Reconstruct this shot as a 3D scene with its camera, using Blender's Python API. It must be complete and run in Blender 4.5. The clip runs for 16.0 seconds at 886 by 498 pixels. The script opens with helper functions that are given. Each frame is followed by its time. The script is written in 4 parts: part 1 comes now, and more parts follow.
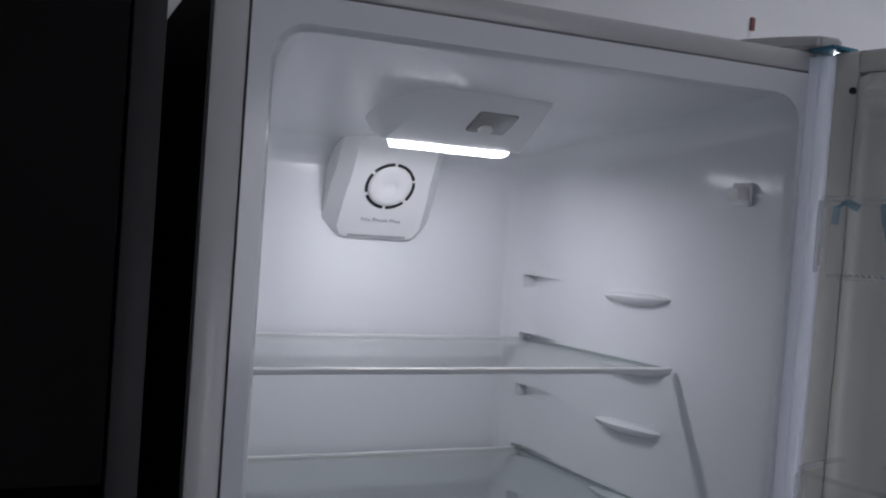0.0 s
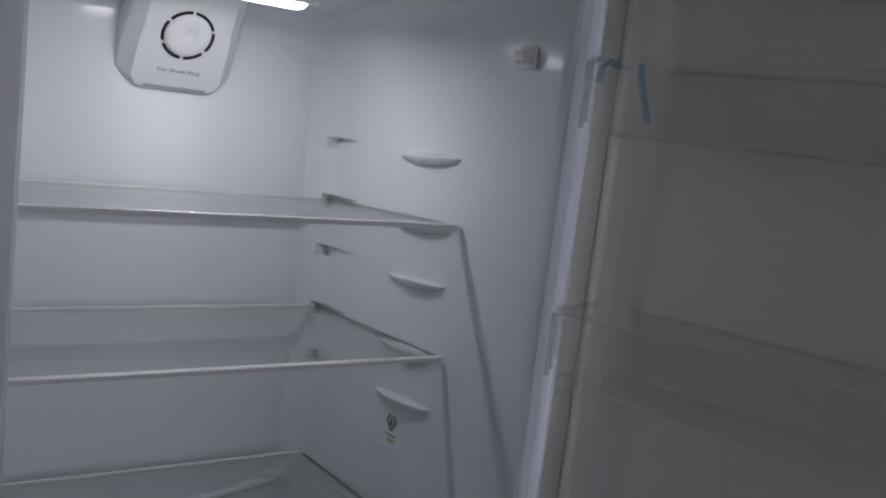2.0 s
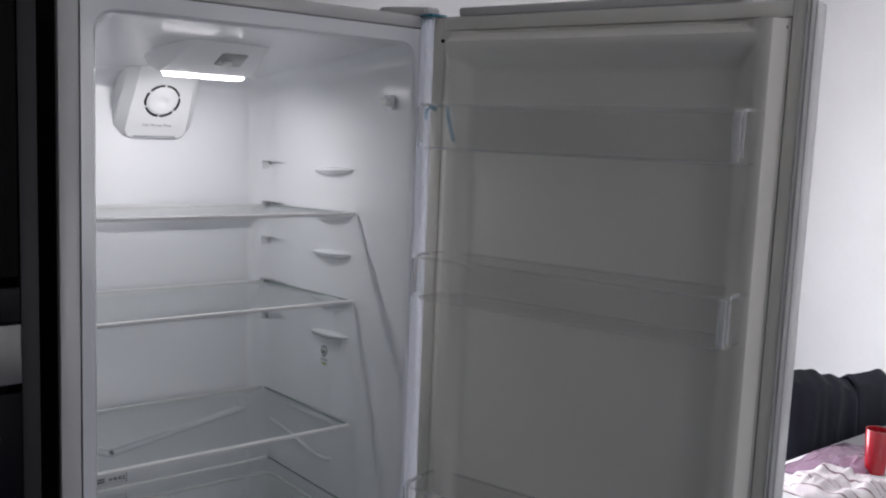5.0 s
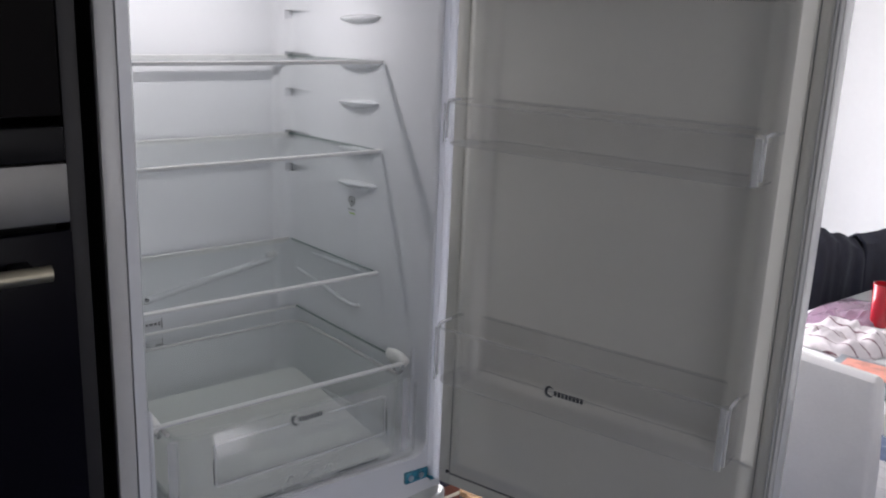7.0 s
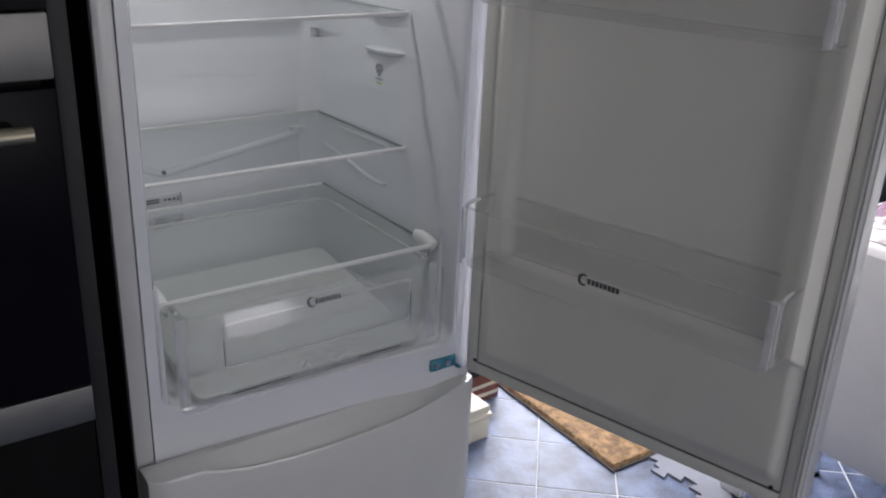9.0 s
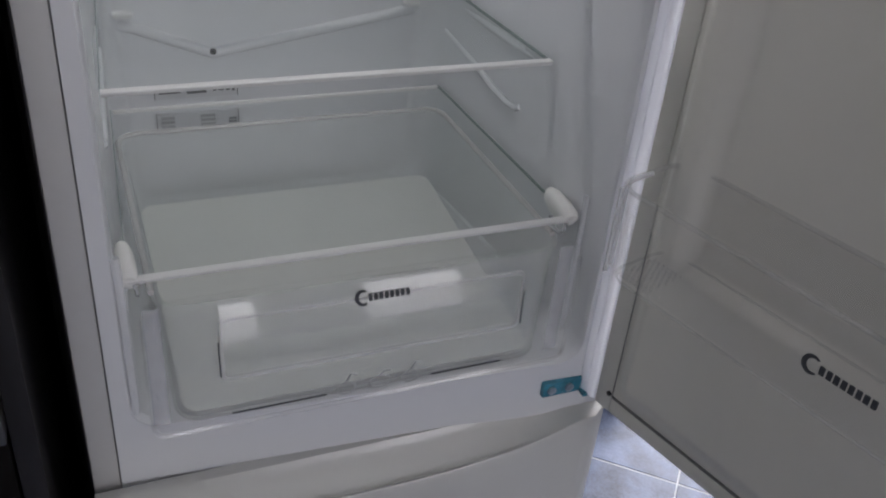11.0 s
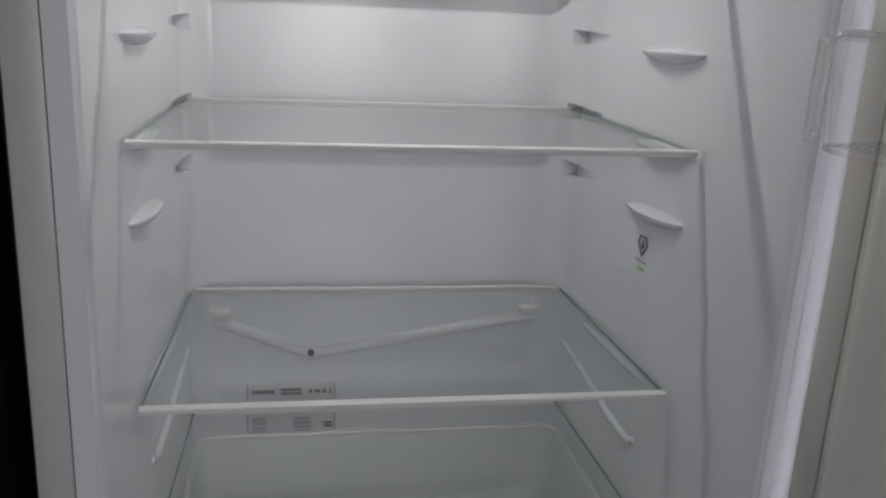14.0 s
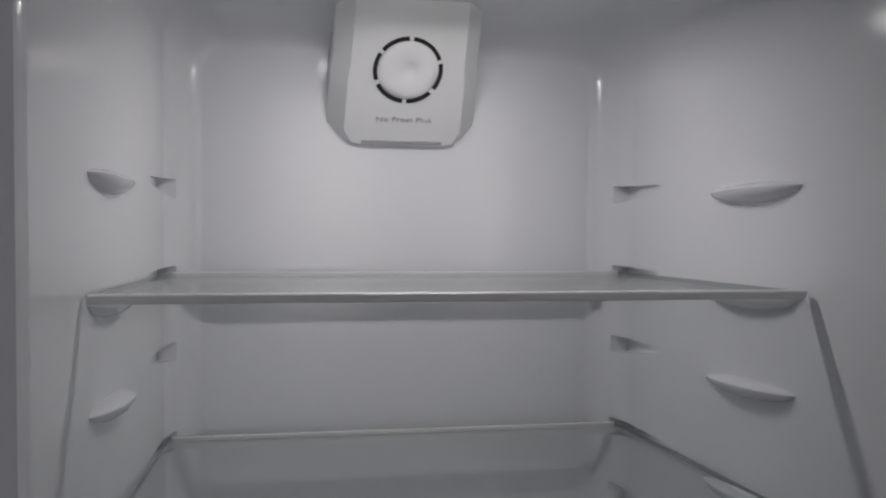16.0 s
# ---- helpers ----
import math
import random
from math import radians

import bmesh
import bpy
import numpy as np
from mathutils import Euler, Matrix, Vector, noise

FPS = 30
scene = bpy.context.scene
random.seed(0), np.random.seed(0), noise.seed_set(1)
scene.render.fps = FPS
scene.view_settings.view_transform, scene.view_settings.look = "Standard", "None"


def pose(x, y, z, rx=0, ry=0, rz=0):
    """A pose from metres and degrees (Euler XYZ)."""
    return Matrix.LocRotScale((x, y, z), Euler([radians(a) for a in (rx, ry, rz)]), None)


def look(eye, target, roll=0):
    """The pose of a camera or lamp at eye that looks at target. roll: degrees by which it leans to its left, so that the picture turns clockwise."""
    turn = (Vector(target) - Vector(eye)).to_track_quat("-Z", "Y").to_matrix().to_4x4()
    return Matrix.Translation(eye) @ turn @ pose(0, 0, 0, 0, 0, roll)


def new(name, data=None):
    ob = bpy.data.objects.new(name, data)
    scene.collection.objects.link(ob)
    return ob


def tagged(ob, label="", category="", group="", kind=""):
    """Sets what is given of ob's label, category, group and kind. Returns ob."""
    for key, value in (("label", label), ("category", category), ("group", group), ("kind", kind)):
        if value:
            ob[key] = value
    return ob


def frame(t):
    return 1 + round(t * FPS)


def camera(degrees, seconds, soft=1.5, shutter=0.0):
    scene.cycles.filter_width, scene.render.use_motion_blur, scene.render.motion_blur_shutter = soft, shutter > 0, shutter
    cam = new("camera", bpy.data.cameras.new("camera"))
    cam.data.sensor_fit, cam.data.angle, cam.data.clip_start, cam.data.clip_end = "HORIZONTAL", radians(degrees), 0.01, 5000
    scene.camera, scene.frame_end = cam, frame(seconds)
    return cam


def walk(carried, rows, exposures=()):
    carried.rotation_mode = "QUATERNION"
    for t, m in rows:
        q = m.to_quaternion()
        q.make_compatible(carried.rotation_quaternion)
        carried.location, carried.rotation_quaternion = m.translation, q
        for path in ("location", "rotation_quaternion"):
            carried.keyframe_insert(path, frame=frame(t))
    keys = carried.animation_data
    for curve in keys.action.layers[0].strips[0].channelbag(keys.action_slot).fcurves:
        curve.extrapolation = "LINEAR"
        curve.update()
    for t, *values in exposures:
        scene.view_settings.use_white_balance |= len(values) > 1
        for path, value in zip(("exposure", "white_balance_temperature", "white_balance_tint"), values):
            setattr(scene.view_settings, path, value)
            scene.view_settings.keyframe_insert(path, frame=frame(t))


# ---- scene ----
cam = camera(52.0, 16.0, soft=2.1)
PATH = [
    (0, (-0.411, -0.708, 1.647), (0.407, 1.116, 1.585), 4.2),
    (0.5, (-0.402, -0.738, 1.634), (0.453, 1.065, 1.493), 4.4),
    (1, (-0.452, -0.76, 1.641), (0.596, 0.931, 1.434), 5.4),
    (1.5, (-0.4, -0.743, 1.626), (0.657, 0.939, 1.403), 4.5),
    (2, (-0.376, -0.755, 1.613), (0.76, 0.869, 1.347), 6.9),
    (2.5, (-0.408, -0.822, 1.596), (0.798, 0.746, 1.302), 6.6),
    (3, (-0.46, -0.959, 1.586), (0.876, 0.511, 1.349), 6.3),
    (3.5, (-0.588, -1.052, 1.578), (0.781, 0.402, 1.475), 4.9),
    (3.7, (-0.551, -1.114, 1.596), (0.752, 0.401, 1.517), 5.3),
    (5.8, (-0.731, -1.258, 1.645), (0.538, 0.257, 1.337), 2.2),
    (6, (-0.734, -1.259, 1.619), (0.53, 0.26, 1.308), 2.6),
    (6.5, (-0.727, -1.245, 1.612), (0.533, 0.254, 1.204), 2.4),
    (7, (-0.717, -1.236, 1.6), (0.519, 0.249, 1.083), 2.4),
    (7.5, (-0.706, -1.23, 1.592), (0.526, 0.224, 0.985), 2.7),
    (8, (-0.689, -1.225, 1.575), (0.537, 0.204, 0.9), 2.8),
    (8.5, (-0.657, -1.212, 1.565), (0.52, 0.245, 0.865), 2.8),
    (9, (-0.61, -1.179, 1.547), (0.486, 0.314, 0.794), 2.6),
    (9.5, (-0.557, -1.068, 1.521), (0.469, 0.449, 0.717), 3.8),
    (9.7, (-0.524, -1.003, 1.503), (0.505, 0.492, 0.662), 3.8),
    (11.8, (-0.155, -0.667, 1.423), (0.301, 0.912, 0.283), 5.5),
    (12, (-0.142, -0.649, 1.407), (0.27, 0.939, 0.264), 5.3),
    (12.5, (-0.114, -0.614, 1.409), (0.222, 1.048, 0.349), 4.0),
    (13, (-0.124, -0.613, 1.435), (0.223, 1.168, 0.594), 3.9),
    (13.5, (-0.117, -0.62, 1.453), (0.214, 1.226, 0.757), 3.1),
    (14, (-0.117, -0.633, 1.477), (0.23, 1.252, 0.905), 2.9),
    (14.5, (-0.117, -0.637, 1.503), (0.219, 1.283, 1.052), 2.5),
    (15, (-0.13, -0.596, 1.531), (0.226, 1.347, 1.222), 2.1),
    (15.5, (-0.154, -0.543, 1.544), (0.282, 1.398, 1.334), 0.8),
    (16, (-0.132, -0.475, 1.559), (0.247, 1.486, 1.462), 0.7),
]
walk(cam, [(t, look(eye, target, roll)) for t, eye, target, roll in PATH],
     [(0, -0.12, 6150, 11), (2, -0.26, 6250, 11), (3, 0.22, 6400, 11), (3.7, 0.3, 6400, 11), (6, 0.45, 6650, 11), (7, 0.62, 6650, 11), (9.5, 0.74, 6700, 11), (12.6, 0.8, 6850, 12), (13.5, 0.62, 6900, 12), (14.5, 0.39, 6900, 11), (16, -0.43, 6800, 11)])

# ---- world, lamps, exposure ----
world = bpy.data.worlds.new("sky")
world.use_nodes = True
scene.world = world
wn = world.node_tree
bg = wn.nodes["Background"]
sky = wn.nodes.new("ShaderNodeTexSky")
sky.sky_type, sky.sun_disc = "NISHITA", False
sky.sun_elevation, sky.sun_rotation = radians(35), radians(20)
wn.links.new(sky.outputs[0], bg.inputs[0])
bg.inputs[1].default_value = 0.08
scene.cycles.transparent_max_bounces = 32


def area(name, m, size, power, colour):
    data = bpy.data.lights.new(name, "AREA")
    data.shape, data.size, data.size_y, data.energy, data.color = "RECTANGLE", size[0], size[1], power, colour
    ob = new(name, data)
    ob.matrix_world = m
    return ob


# daylight in the glazed back door, in the window behind, and the fridge's own lamp
area("daylight_door", pose(1.62, 1.02, 1.05, -90, 0, 0), (0.8, 1.9), 34.0, (0.93, 0.92, 1.0))
for wx in (0.11, 1.07):
    area("daylight_window", pose(wx, -3.14, 1.55, 90, 0, 0), (0.54, 1.1), 5.0, (0.97, 0.94, 1.0))
area("fridge_bulb", pose(0.0, 0.212, 1.7228, 6, 0, 0), (0.13, 0.012), 0.53, (1.0, 0.965, 1.0))


# ---- materials ----
def material(name, colour, rough=0.5, metal=0.0, vary=0.06, scale=8.0, bump=0.0, bump_scale=300.0, spec=0.5, coat=0.0, random_tint=0.0):
    m = bpy.data.materials.new(name)
    m.use_nodes = True
    nt = m.node_tree
    b = nt.nodes["Principled BSDF"]
    b.inputs["Metallic"].default_value = metal
    b.inputs["Specular IOR Level"].default_value = spec
    b.inputs["Coat Weight"].default_value = coat
    tc = nt.nodes.new("ShaderNodeTexCoord")
    big = nt.nodes.new("ShaderNodeTexNoise")
    big.inputs["Scale"].default_value, big.inputs["Detail"].default_value = scale, 6
    nt.links.new(tc.outputs["Object"], big.inputs["Vector"])
    fine = nt.nodes.new("ShaderNodeTexNoise")
    fine.inputs["Scale"].default_value, fine.inputs["Detail"].default_value = scale * 14, 3
    nt.links.new(tc.outputs["Object"], fine.inputs["Vector"])
    add = nt.nodes.new("ShaderNodeMath")
    add.operation = "MULTIPLY_ADD"
    add.inputs[1].default_value = 0.35
    nt.links.new(fine.outputs["Fac"], add.inputs[0])
    nt.links.new(big.outputs["Fac"], add.inputs[2])
    ramp = nt.nodes.new("ShaderNodeMapRange")
    ramp.inputs["From Min"].default_value, ramp.inputs["From Max"].default_value = 0.45, 0.9
    ramp.inputs["To Min"].default_value, ramp.inputs["To Max"].default_value = 1 - vary, 1 + vary
    nt.links.new(add.outputs[0], ramp.inputs["Value"])
    factor = ramp.outputs[0]
    if random_tint:
        info = nt.nodes.new("ShaderNodeObjectInfo")
        tint = nt.nodes.new("ShaderNodeMapRange")
        tint.inputs["To Min"].default_value, tint.inputs["To Max"].default_value = 1 - random_tint, 1 + random_tint
        nt.links.new(info.outputs["Random"], tint.inputs["Value"])
        mul = nt.nodes.new("ShaderNodeMath")
        mul.operation = "MULTIPLY"
        nt.links.new(factor, mul.inputs[0])
        nt.links.new(tint.outputs[0], mul.inputs[1])
        factor = mul.outputs[0]
    sc = nt.nodes.new("ShaderNodeVectorMath")
    sc.operation = "SCALE"
    sc.inputs[0].default_value = colour
    nt.links.new(factor, sc.inputs["Scale"])
    nt.links.new(sc.outputs[0], b.inputs["Base Color"])
    rr = nt.nodes.new("ShaderNodeMapRange")
    rr.inputs["To Min"].default_value, rr.inputs["To Max"].default_value = rough * 0.85, min(1, rough * 1.15)
    nt.links.new(fine.outputs["Fac"], rr.inputs["Value"])
    nt.links.new(rr.outputs[0], b.inputs["Roughness"])
    if bump:
        bn = nt.nodes.new("ShaderNodeTexNoise")
        bn.inputs["Scale"].default_value, bn.inputs["Detail"].default_value = bump_scale, 2
        nt.links.new(tc.outputs["Object"], bn.inputs["Vector"])
        bp = nt.nodes.new("ShaderNodeBump")
        bp.inputs["Strength"].default_value, bp.inputs["Distance"].default_value = bump, 0.002
        nt.links.new(bn.outputs["Fac"], bp.inputs["Height"])
        nt.links.new(bp.outputs[0], b.inputs["Normal"])
    return m


def clear(name, tint, gloss=0.5, rough=0.03, haze=0.0, haze_colour=(0.8, 0.82, 0.82), face_gloss=0.035, even=False):
    """A thin clear sheet: see-through, with gloss that grows at grazing angles, and a little milky haze."""
    m = bpy.data.materials.new(name)
    m.use_nodes = True
    nt = m.node_tree
    nt.nodes.remove(nt.nodes["Principled BSDF"])
    out = nt.nodes["Material Output"]
    tr = nt.nodes.new("ShaderNodeBsdfTransparent")
    tr.inputs[0].default_value = (*tint, 1)
    gl = nt.nodes.new("ShaderNodeBsdfGlossy")
    gl.inputs["Roughness"].default_value = rough
    df = nt.nodes.new("ShaderNodeBsdfDiffuse")
    df.inputs[0].default_value = (*haze_colour, 1)
    noise_tex = nt.nodes.new("ShaderNodeTexNoise")
    noise_tex.inputs["Scale"].default_value = 14
    hz = nt.nodes.new("ShaderNodeMapRange")
    hz.inputs["To Min"].default_value, hz.inputs["To Max"].default_value = (haze * 0.97, haze * 1.03) if even else (haze * 0.75, haze * 1.25)
    nt.links.new(noise_tex.outputs["Fac"], hz.inputs["Value"])
    a = nt.nodes.new("ShaderNodeMixShader")
    nt.links.new(hz.outputs[0], a.inputs[0])
    nt.links.new(tr.outputs[0], a.inputs[1])
    nt.links.new(df.outputs[0], a.inputs[2])
    lw = nt.nodes.new("ShaderNodeLayerWeight")
    lw.inputs["Blend"].default_value = 0.5
    pw = nt.nodes.new("ShaderNodeMath")
    pw.operation = "POWER"
    pw.inputs[1].default_value = 4.0
    nt.links.new(lw.outputs["Facing"], pw.inputs[0])
    sc = nt.nodes.new("ShaderNodeMath")
    sc.operation = "MULTIPLY_ADD"
    sc.inputs[1].default_value, sc.inputs[2].default_value = gloss, face_gloss
    nt.links.new(pw.outputs[0], sc.inputs[0])
    b = nt.nodes.new("ShaderNodeMixShader")
    nt.links.new(sc.outputs[0], b.inputs[0])
    nt.links.new(a.outputs[0], b.inputs[1])
    nt.links.new(gl.outputs[0], b.inputs[2])
    nt.links.new(b.outputs[0], out.inputs[0])
    return m


def glowing(name, colour, strength):
    m = bpy.data.materials.new(name)
    m.use_nodes = True
    b = m.node_tree.nodes["Principled BSDF"]
    b.inputs["Base Color"].default_value = (0.9, 0.9, 0.9, 1)
    b.inputs["Emission Color"].default_value = (*colour, 1)
    b.inputs["Emission Strength"].default_value = strength
    return m


LINER = material("liner_plastic", (0.76, 0.775, 0.80), 0.15, vary=0.012, scale=5, bump=0.012, bump_scale=500, coat=0.1)
SHELL = material("shell_paint", (0.54, 0.54, 0.535), 0.24, vary=0.03, bump=0.04, bump_scale=700)
DOORLINER = material("door_plastic", (0.70, 0.69, 0.635), 0.34, vary=0.02, scale=4, bump=0.04, bump_scale=500)


def rubber(name, colour, share):
    """Soft pale rubber, thin enough to let some daylight through."""
    m = material(name, colour, 0.4, vary=0.03)
    nt = m.node_tree
    b = nt.nodes["Principled BSDF"]
    tl = nt.nodes.new("ShaderNodeBsdfTranslucent")
    tl.inputs[0].default_value = (*colour, 1)
    mix = nt.nodes.new("ShaderNodeMixShader")
    mix.inputs[0].default_value = share
    nt.links.new(b.outputs[0], mix.inputs[1])
    nt.links.new(tl.outputs[0], mix.inputs[2])
    nt.links.new(mix.outputs[0], nt.nodes["Material Output"].inputs[0])
    return m


GASKET = rubber("gasket_rubber", (0.96, 0.97, 1.0), 0.95)
# lit version of the shell paint: bluish daylight on the hinge-side rim, as colour
LIT_FRAME = material("lit_frame_paint", (0.82, 0.83, 0.86), 0.2, vary=0.02, coat=0.6)
TRIM = material("trim_plastic", (0.80, 0.80, 0.79), 0.3, vary=0.015)
CAP = material("cap_plastic", (0.84, 0.84, 0.82), 0.4, vary=0.015)
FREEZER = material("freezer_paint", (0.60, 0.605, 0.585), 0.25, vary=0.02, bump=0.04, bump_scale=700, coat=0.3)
BOXPL = material("air_box_plastic", (0.82, 0.83, 0.84), 0.38, vary=0.01)
GLASS = clear("shelf_glass", (0.964, 0.977, 0.973), 0.5, 0.02, 0.012, (0.75, 0.82, 0.81))
LIDGLASS = clear("lid_glass", (0.982, 0.991, 0.988), 0.4, 0.02, 0.008, (0.75, 0.82, 0.81), face_gloss=0.025)
PANEL = clear("drawer_front_plastic", (0.994, 0.994, 0.994), 0.35, 0.04, 0.006, face_gloss=0.014)
JOINT = material("joint_grey", (0.24, 0.24, 0.235), 0.7)
GLASS_EDGE = material("glass_edge", (0.25, 0.31, 0.30), 0.2, vary=0.1)
CLEAR = clear("clear_plastic", (0.99, 0.99, 0.99), 0.45, 0.02, 0.012, face_gloss=0.03)
BASKET = clear("basket_plastic", (0.996, 0.996, 0.995), 0.3, 0.06, 0.02, (0.8, 0.8, 0.8), face_gloss=0.02)
TUB = clear("tub_plastic", (0.985, 0.991, 0.988), 0.3, 0.12, 0.13, (0.90, 0.915, 0.905), face_gloss=0.015)
TUBFLOOR = clear("tub_floor_plastic", (0.98, 0.98, 0.97), 0.3, 0.25, 0.64, (0.88, 0.885, 0.86), even=True)
TUBRIM = clear("milky_rim", (0.97, 0.97, 0.97), 0.3, 0.2, 0.5, (0.84, 0.81, 0.81))
FLANGE = clear("milky_flange", (0.97, 0.97, 0.98), 0.35, 0.15, 0.26, (0.86, 0.86, 0.91))
RIM = clear("clear_rim", (0.985, 0.985, 0.985), 0.5, 0.06, 0.07, (0.8, 0.81, 0.83))
EDGE = clear("thick_clear_edge", (0.97, 0.97, 0.97), 0.6, 0.06, 0.34, (0.86, 0.87, 0.89))
BLUE = material("blue_film", (0.045, 0.24, 0.33), 0.2, vary=0.4, scale=60, coat=0.5)
BLUETAPE = clear("blue_tape", (0.80, 0.90, 0.96), 0.3, 0.2, 0.11, (0.13, 0.40, 0.58))
STEEL = material("screw_steel", (0.6, 0.6, 0.6), 0.3, 1.0)
DARK = material("dark_slot", (0.015, 0.016, 0.018), 0.7)
PRINT = material("grey_print", (0.07, 0.075, 0.085), 0.6, spec=0.15)
SIGNPRINT = material("sign_print", (0.15, 0.155, 0.15), 0.5)
LABELPRINT = material("label_print", (0.20, 0.205, 0.21), 0.5)
PALEPRINT = material("pale_print", (0.42, 0.43, 0.45), 0.5)
GREEN = material("green_print", (0.35, 0.55, 0.10), 0.5)
LABEL = material("label_foil", (0.66, 0.67, 0.69), 0.3, vary=0.02)
GLOW = glowing("lamp_glow", (0.99, 0.99, 1.0), 7.0)
SENSOR = material("sensor_smoke", (0.33, 0.34, 0.33), 0.25, coat=0.5)
WALL = material("wall_paint", (0.74, 0.74, 0.73), 0.85, vary=0.03, scale=3, bump=0.15, bump_scale=160)
CEIL = material("ceiling_paint", (0.78, 0.78, 0.77), 0.9, vary=0.02, bump=0.1, bump_scale=160)
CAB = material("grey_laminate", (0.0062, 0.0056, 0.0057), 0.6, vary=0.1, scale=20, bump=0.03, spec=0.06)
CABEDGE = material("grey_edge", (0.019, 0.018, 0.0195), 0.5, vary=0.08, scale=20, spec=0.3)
OVENGLASS = material("oven_glass", (0.0035, 0.0032, 0.006), 0.25, vary=0.1, spec=0.05)
BLACKPL = material("black_plastic", (0.009, 0.009, 0.010), 0.35, vary=0.1, spec=0.1)
BRUSHED = material("brushed_steel", (0.21, 0.207, 0.2), 0.5, 1.0, vary=0.06, scale=30, bump=0.05)
HANDLE = material("satin_handle", (0.30, 0.275, 0.21), 0.42, 1.0, vary=0.05)
# near-black that stands for the shade in the gap left of the fridge
GAP_SHADE = material("gap_shade", (0.013, 0.011, 0.013), 0.6)
SLATE = material("slate_tile", (0.094, 0.120, 0.192), 0.45, spec=0.35, vary=0.8, scale=11, bump=0.35, bump_scale=45, random_tint=0.15)
GROUT = material("grout", (0.62, 0.64, 0.67), 0.8, vary=0.15, scale=40)
COIR = material("coir", (0.25, 0.15, 0.072), 0.95, vary=0.7, scale=45, bump=1.0, bump_scale=260)
RUBBER = material("mat_edge", (0.03, 0.025, 0.02), 0.8)
LEATHER = material("white_leather", (0.80, 0.78, 0.77), 0.42, vary=0.04, bump=0.25, bump_scale=220)
TABLE = material("white_table", (0.82, 0.82, 0.82), 0.2, vary=0.02, coat=0.4)
NAVY = material("navy_cloth", (0.0075, 0.009, 0.021), 0.85, vary=0.3, scale=25, bump=0.4, bump_scale=350)
RED = material("red_plastic", (0.40, 0.008, 0.018), 0.18, vary=0.06, coat=0.4)
PINK = clear("pink_plastic", (0.80, 0.62, 0.74), 0.5, 0.15, 0.35, (0.62, 0.50, 0.60))
CHROME = material("chrome", (0.75, 0.75, 0.76), 0.12, 1.0)
FOAM = material("grey_foam", (0.19, 0.20, 0.235), 0.8, vary=0.08, bump=0.3, bump_scale=400)
CREAM = material("cream_paint", (0.66, 0.62, 0.50), 0.5, vary=0.06)
BROWN = material("brown_box", (0.16, 0.05, 0.035), 0.5, vary=0.2)
BOOK = material("book_cover", (0.24, 0.27, 0.30), 0.3, vary=0.5, scale=30)
BOOKART = material("book_art", (0.75, 0.28, 0.20), 0.3, vary=0.4, scale=25)


def striped(name):
    m = material(name, (0.76, 0.70, 0.71), 0.9, vary=0.05, bump=0.3, bump_scale=400)
    nt = m.node_tree
    b = nt.nodes["Principled BSDF"]
    old = b.inputs["Base Color"].links[0].from_socket
    tc = nt.nodes.new("ShaderNodeTexCoord")
    w = nt.nodes.new("ShaderNodeTexWave")
    w.inputs["Scale"].default_value, w.inputs["Distortion"].default_value = 9.0, 1.0
    nt.links.new(tc.outputs["Object"], w.inputs["Vector"])
    gt = nt.nodes.new("ShaderNodeMath")
    gt.operation = "GREATER_THAN"
    gt.inputs[1].default_value = 0.972
    nt.links.new(w.outputs["Fac"], gt.inputs[0])
    mx = nt.nodes.new("ShaderNodeMix")
    mx.data_type = "RGBA"
    nt.links.new(gt.outputs[0], mx.inputs["Factor"])
    nt.links.new(old, mx.inputs["A"])
    mx.inputs["B"].default_value = (0.22, 0.12, 0.14, 1)
    nt.links.new(mx.outputs["Result"], b.inputs["Base Color"])
    return m


TOWEL = striped("striped_towel")


# ---- mesh helpers ----
def mesh_of(bm, mat, smooth=False):
    me = bpy.data.meshes.new("mesh")
    bmesh.ops.recalc_face_normals(bm, faces=bm.faces)
    bm.to_mesh(me)
    bm.free()
    me.materials.append(mat)
    if smooth:
        for p in me.polygons:
            p.use_smooth = True
        me.set_sharp_from_angle(angle=radians(38))
    return me


def part(name, bm, mat, parent=None, label="", smooth=True):
    ob = new(name, mesh_of(bm, mat, smooth))
    if parent is not None:
        ob.parent = parent
    return tagged(ob, label)


def empty(name, label, category, group="", kind="", m=None):
    ob = new(name)
    ob.empty_display_size = 0.05
    if m is not None:
        ob.matrix_world = m
    return tagged(ob, label, category, group, kind)


def box(bm, x0, x1, y0, y1, z0, z1, bevel=0.0, seg=2, m=None):
    r = bmesh.ops.create_cube(bm, size=1)
    vs = r["verts"]
    bmesh.ops.scale(bm, vec=(x1 - x0, y1 - y0, z1 - z0), verts=vs)
    bmesh.ops.translate(bm, vec=((x0 + x1) / 2, (y0 + y1) / 2, (z0 + z1) / 2), verts=vs)
    if bevel:
        es = list({e for v in vs for e in v.link_edges})
        out = bmesh.ops.bevel(bm, geom=es, offset=bevel, segments=seg, affect="EDGES", profile=0.5)
        vs = list({v for f in out["faces"] for v in f.verts} | {v for v in vs if v.is_valid})
    if m is not None:
        bmesh.ops.transform(bm, matrix=m, verts=vs)
    return vs


def boxed(*a, **k):
    bm = bmesh.new()
    box(bm, *a, **k)
    return bm


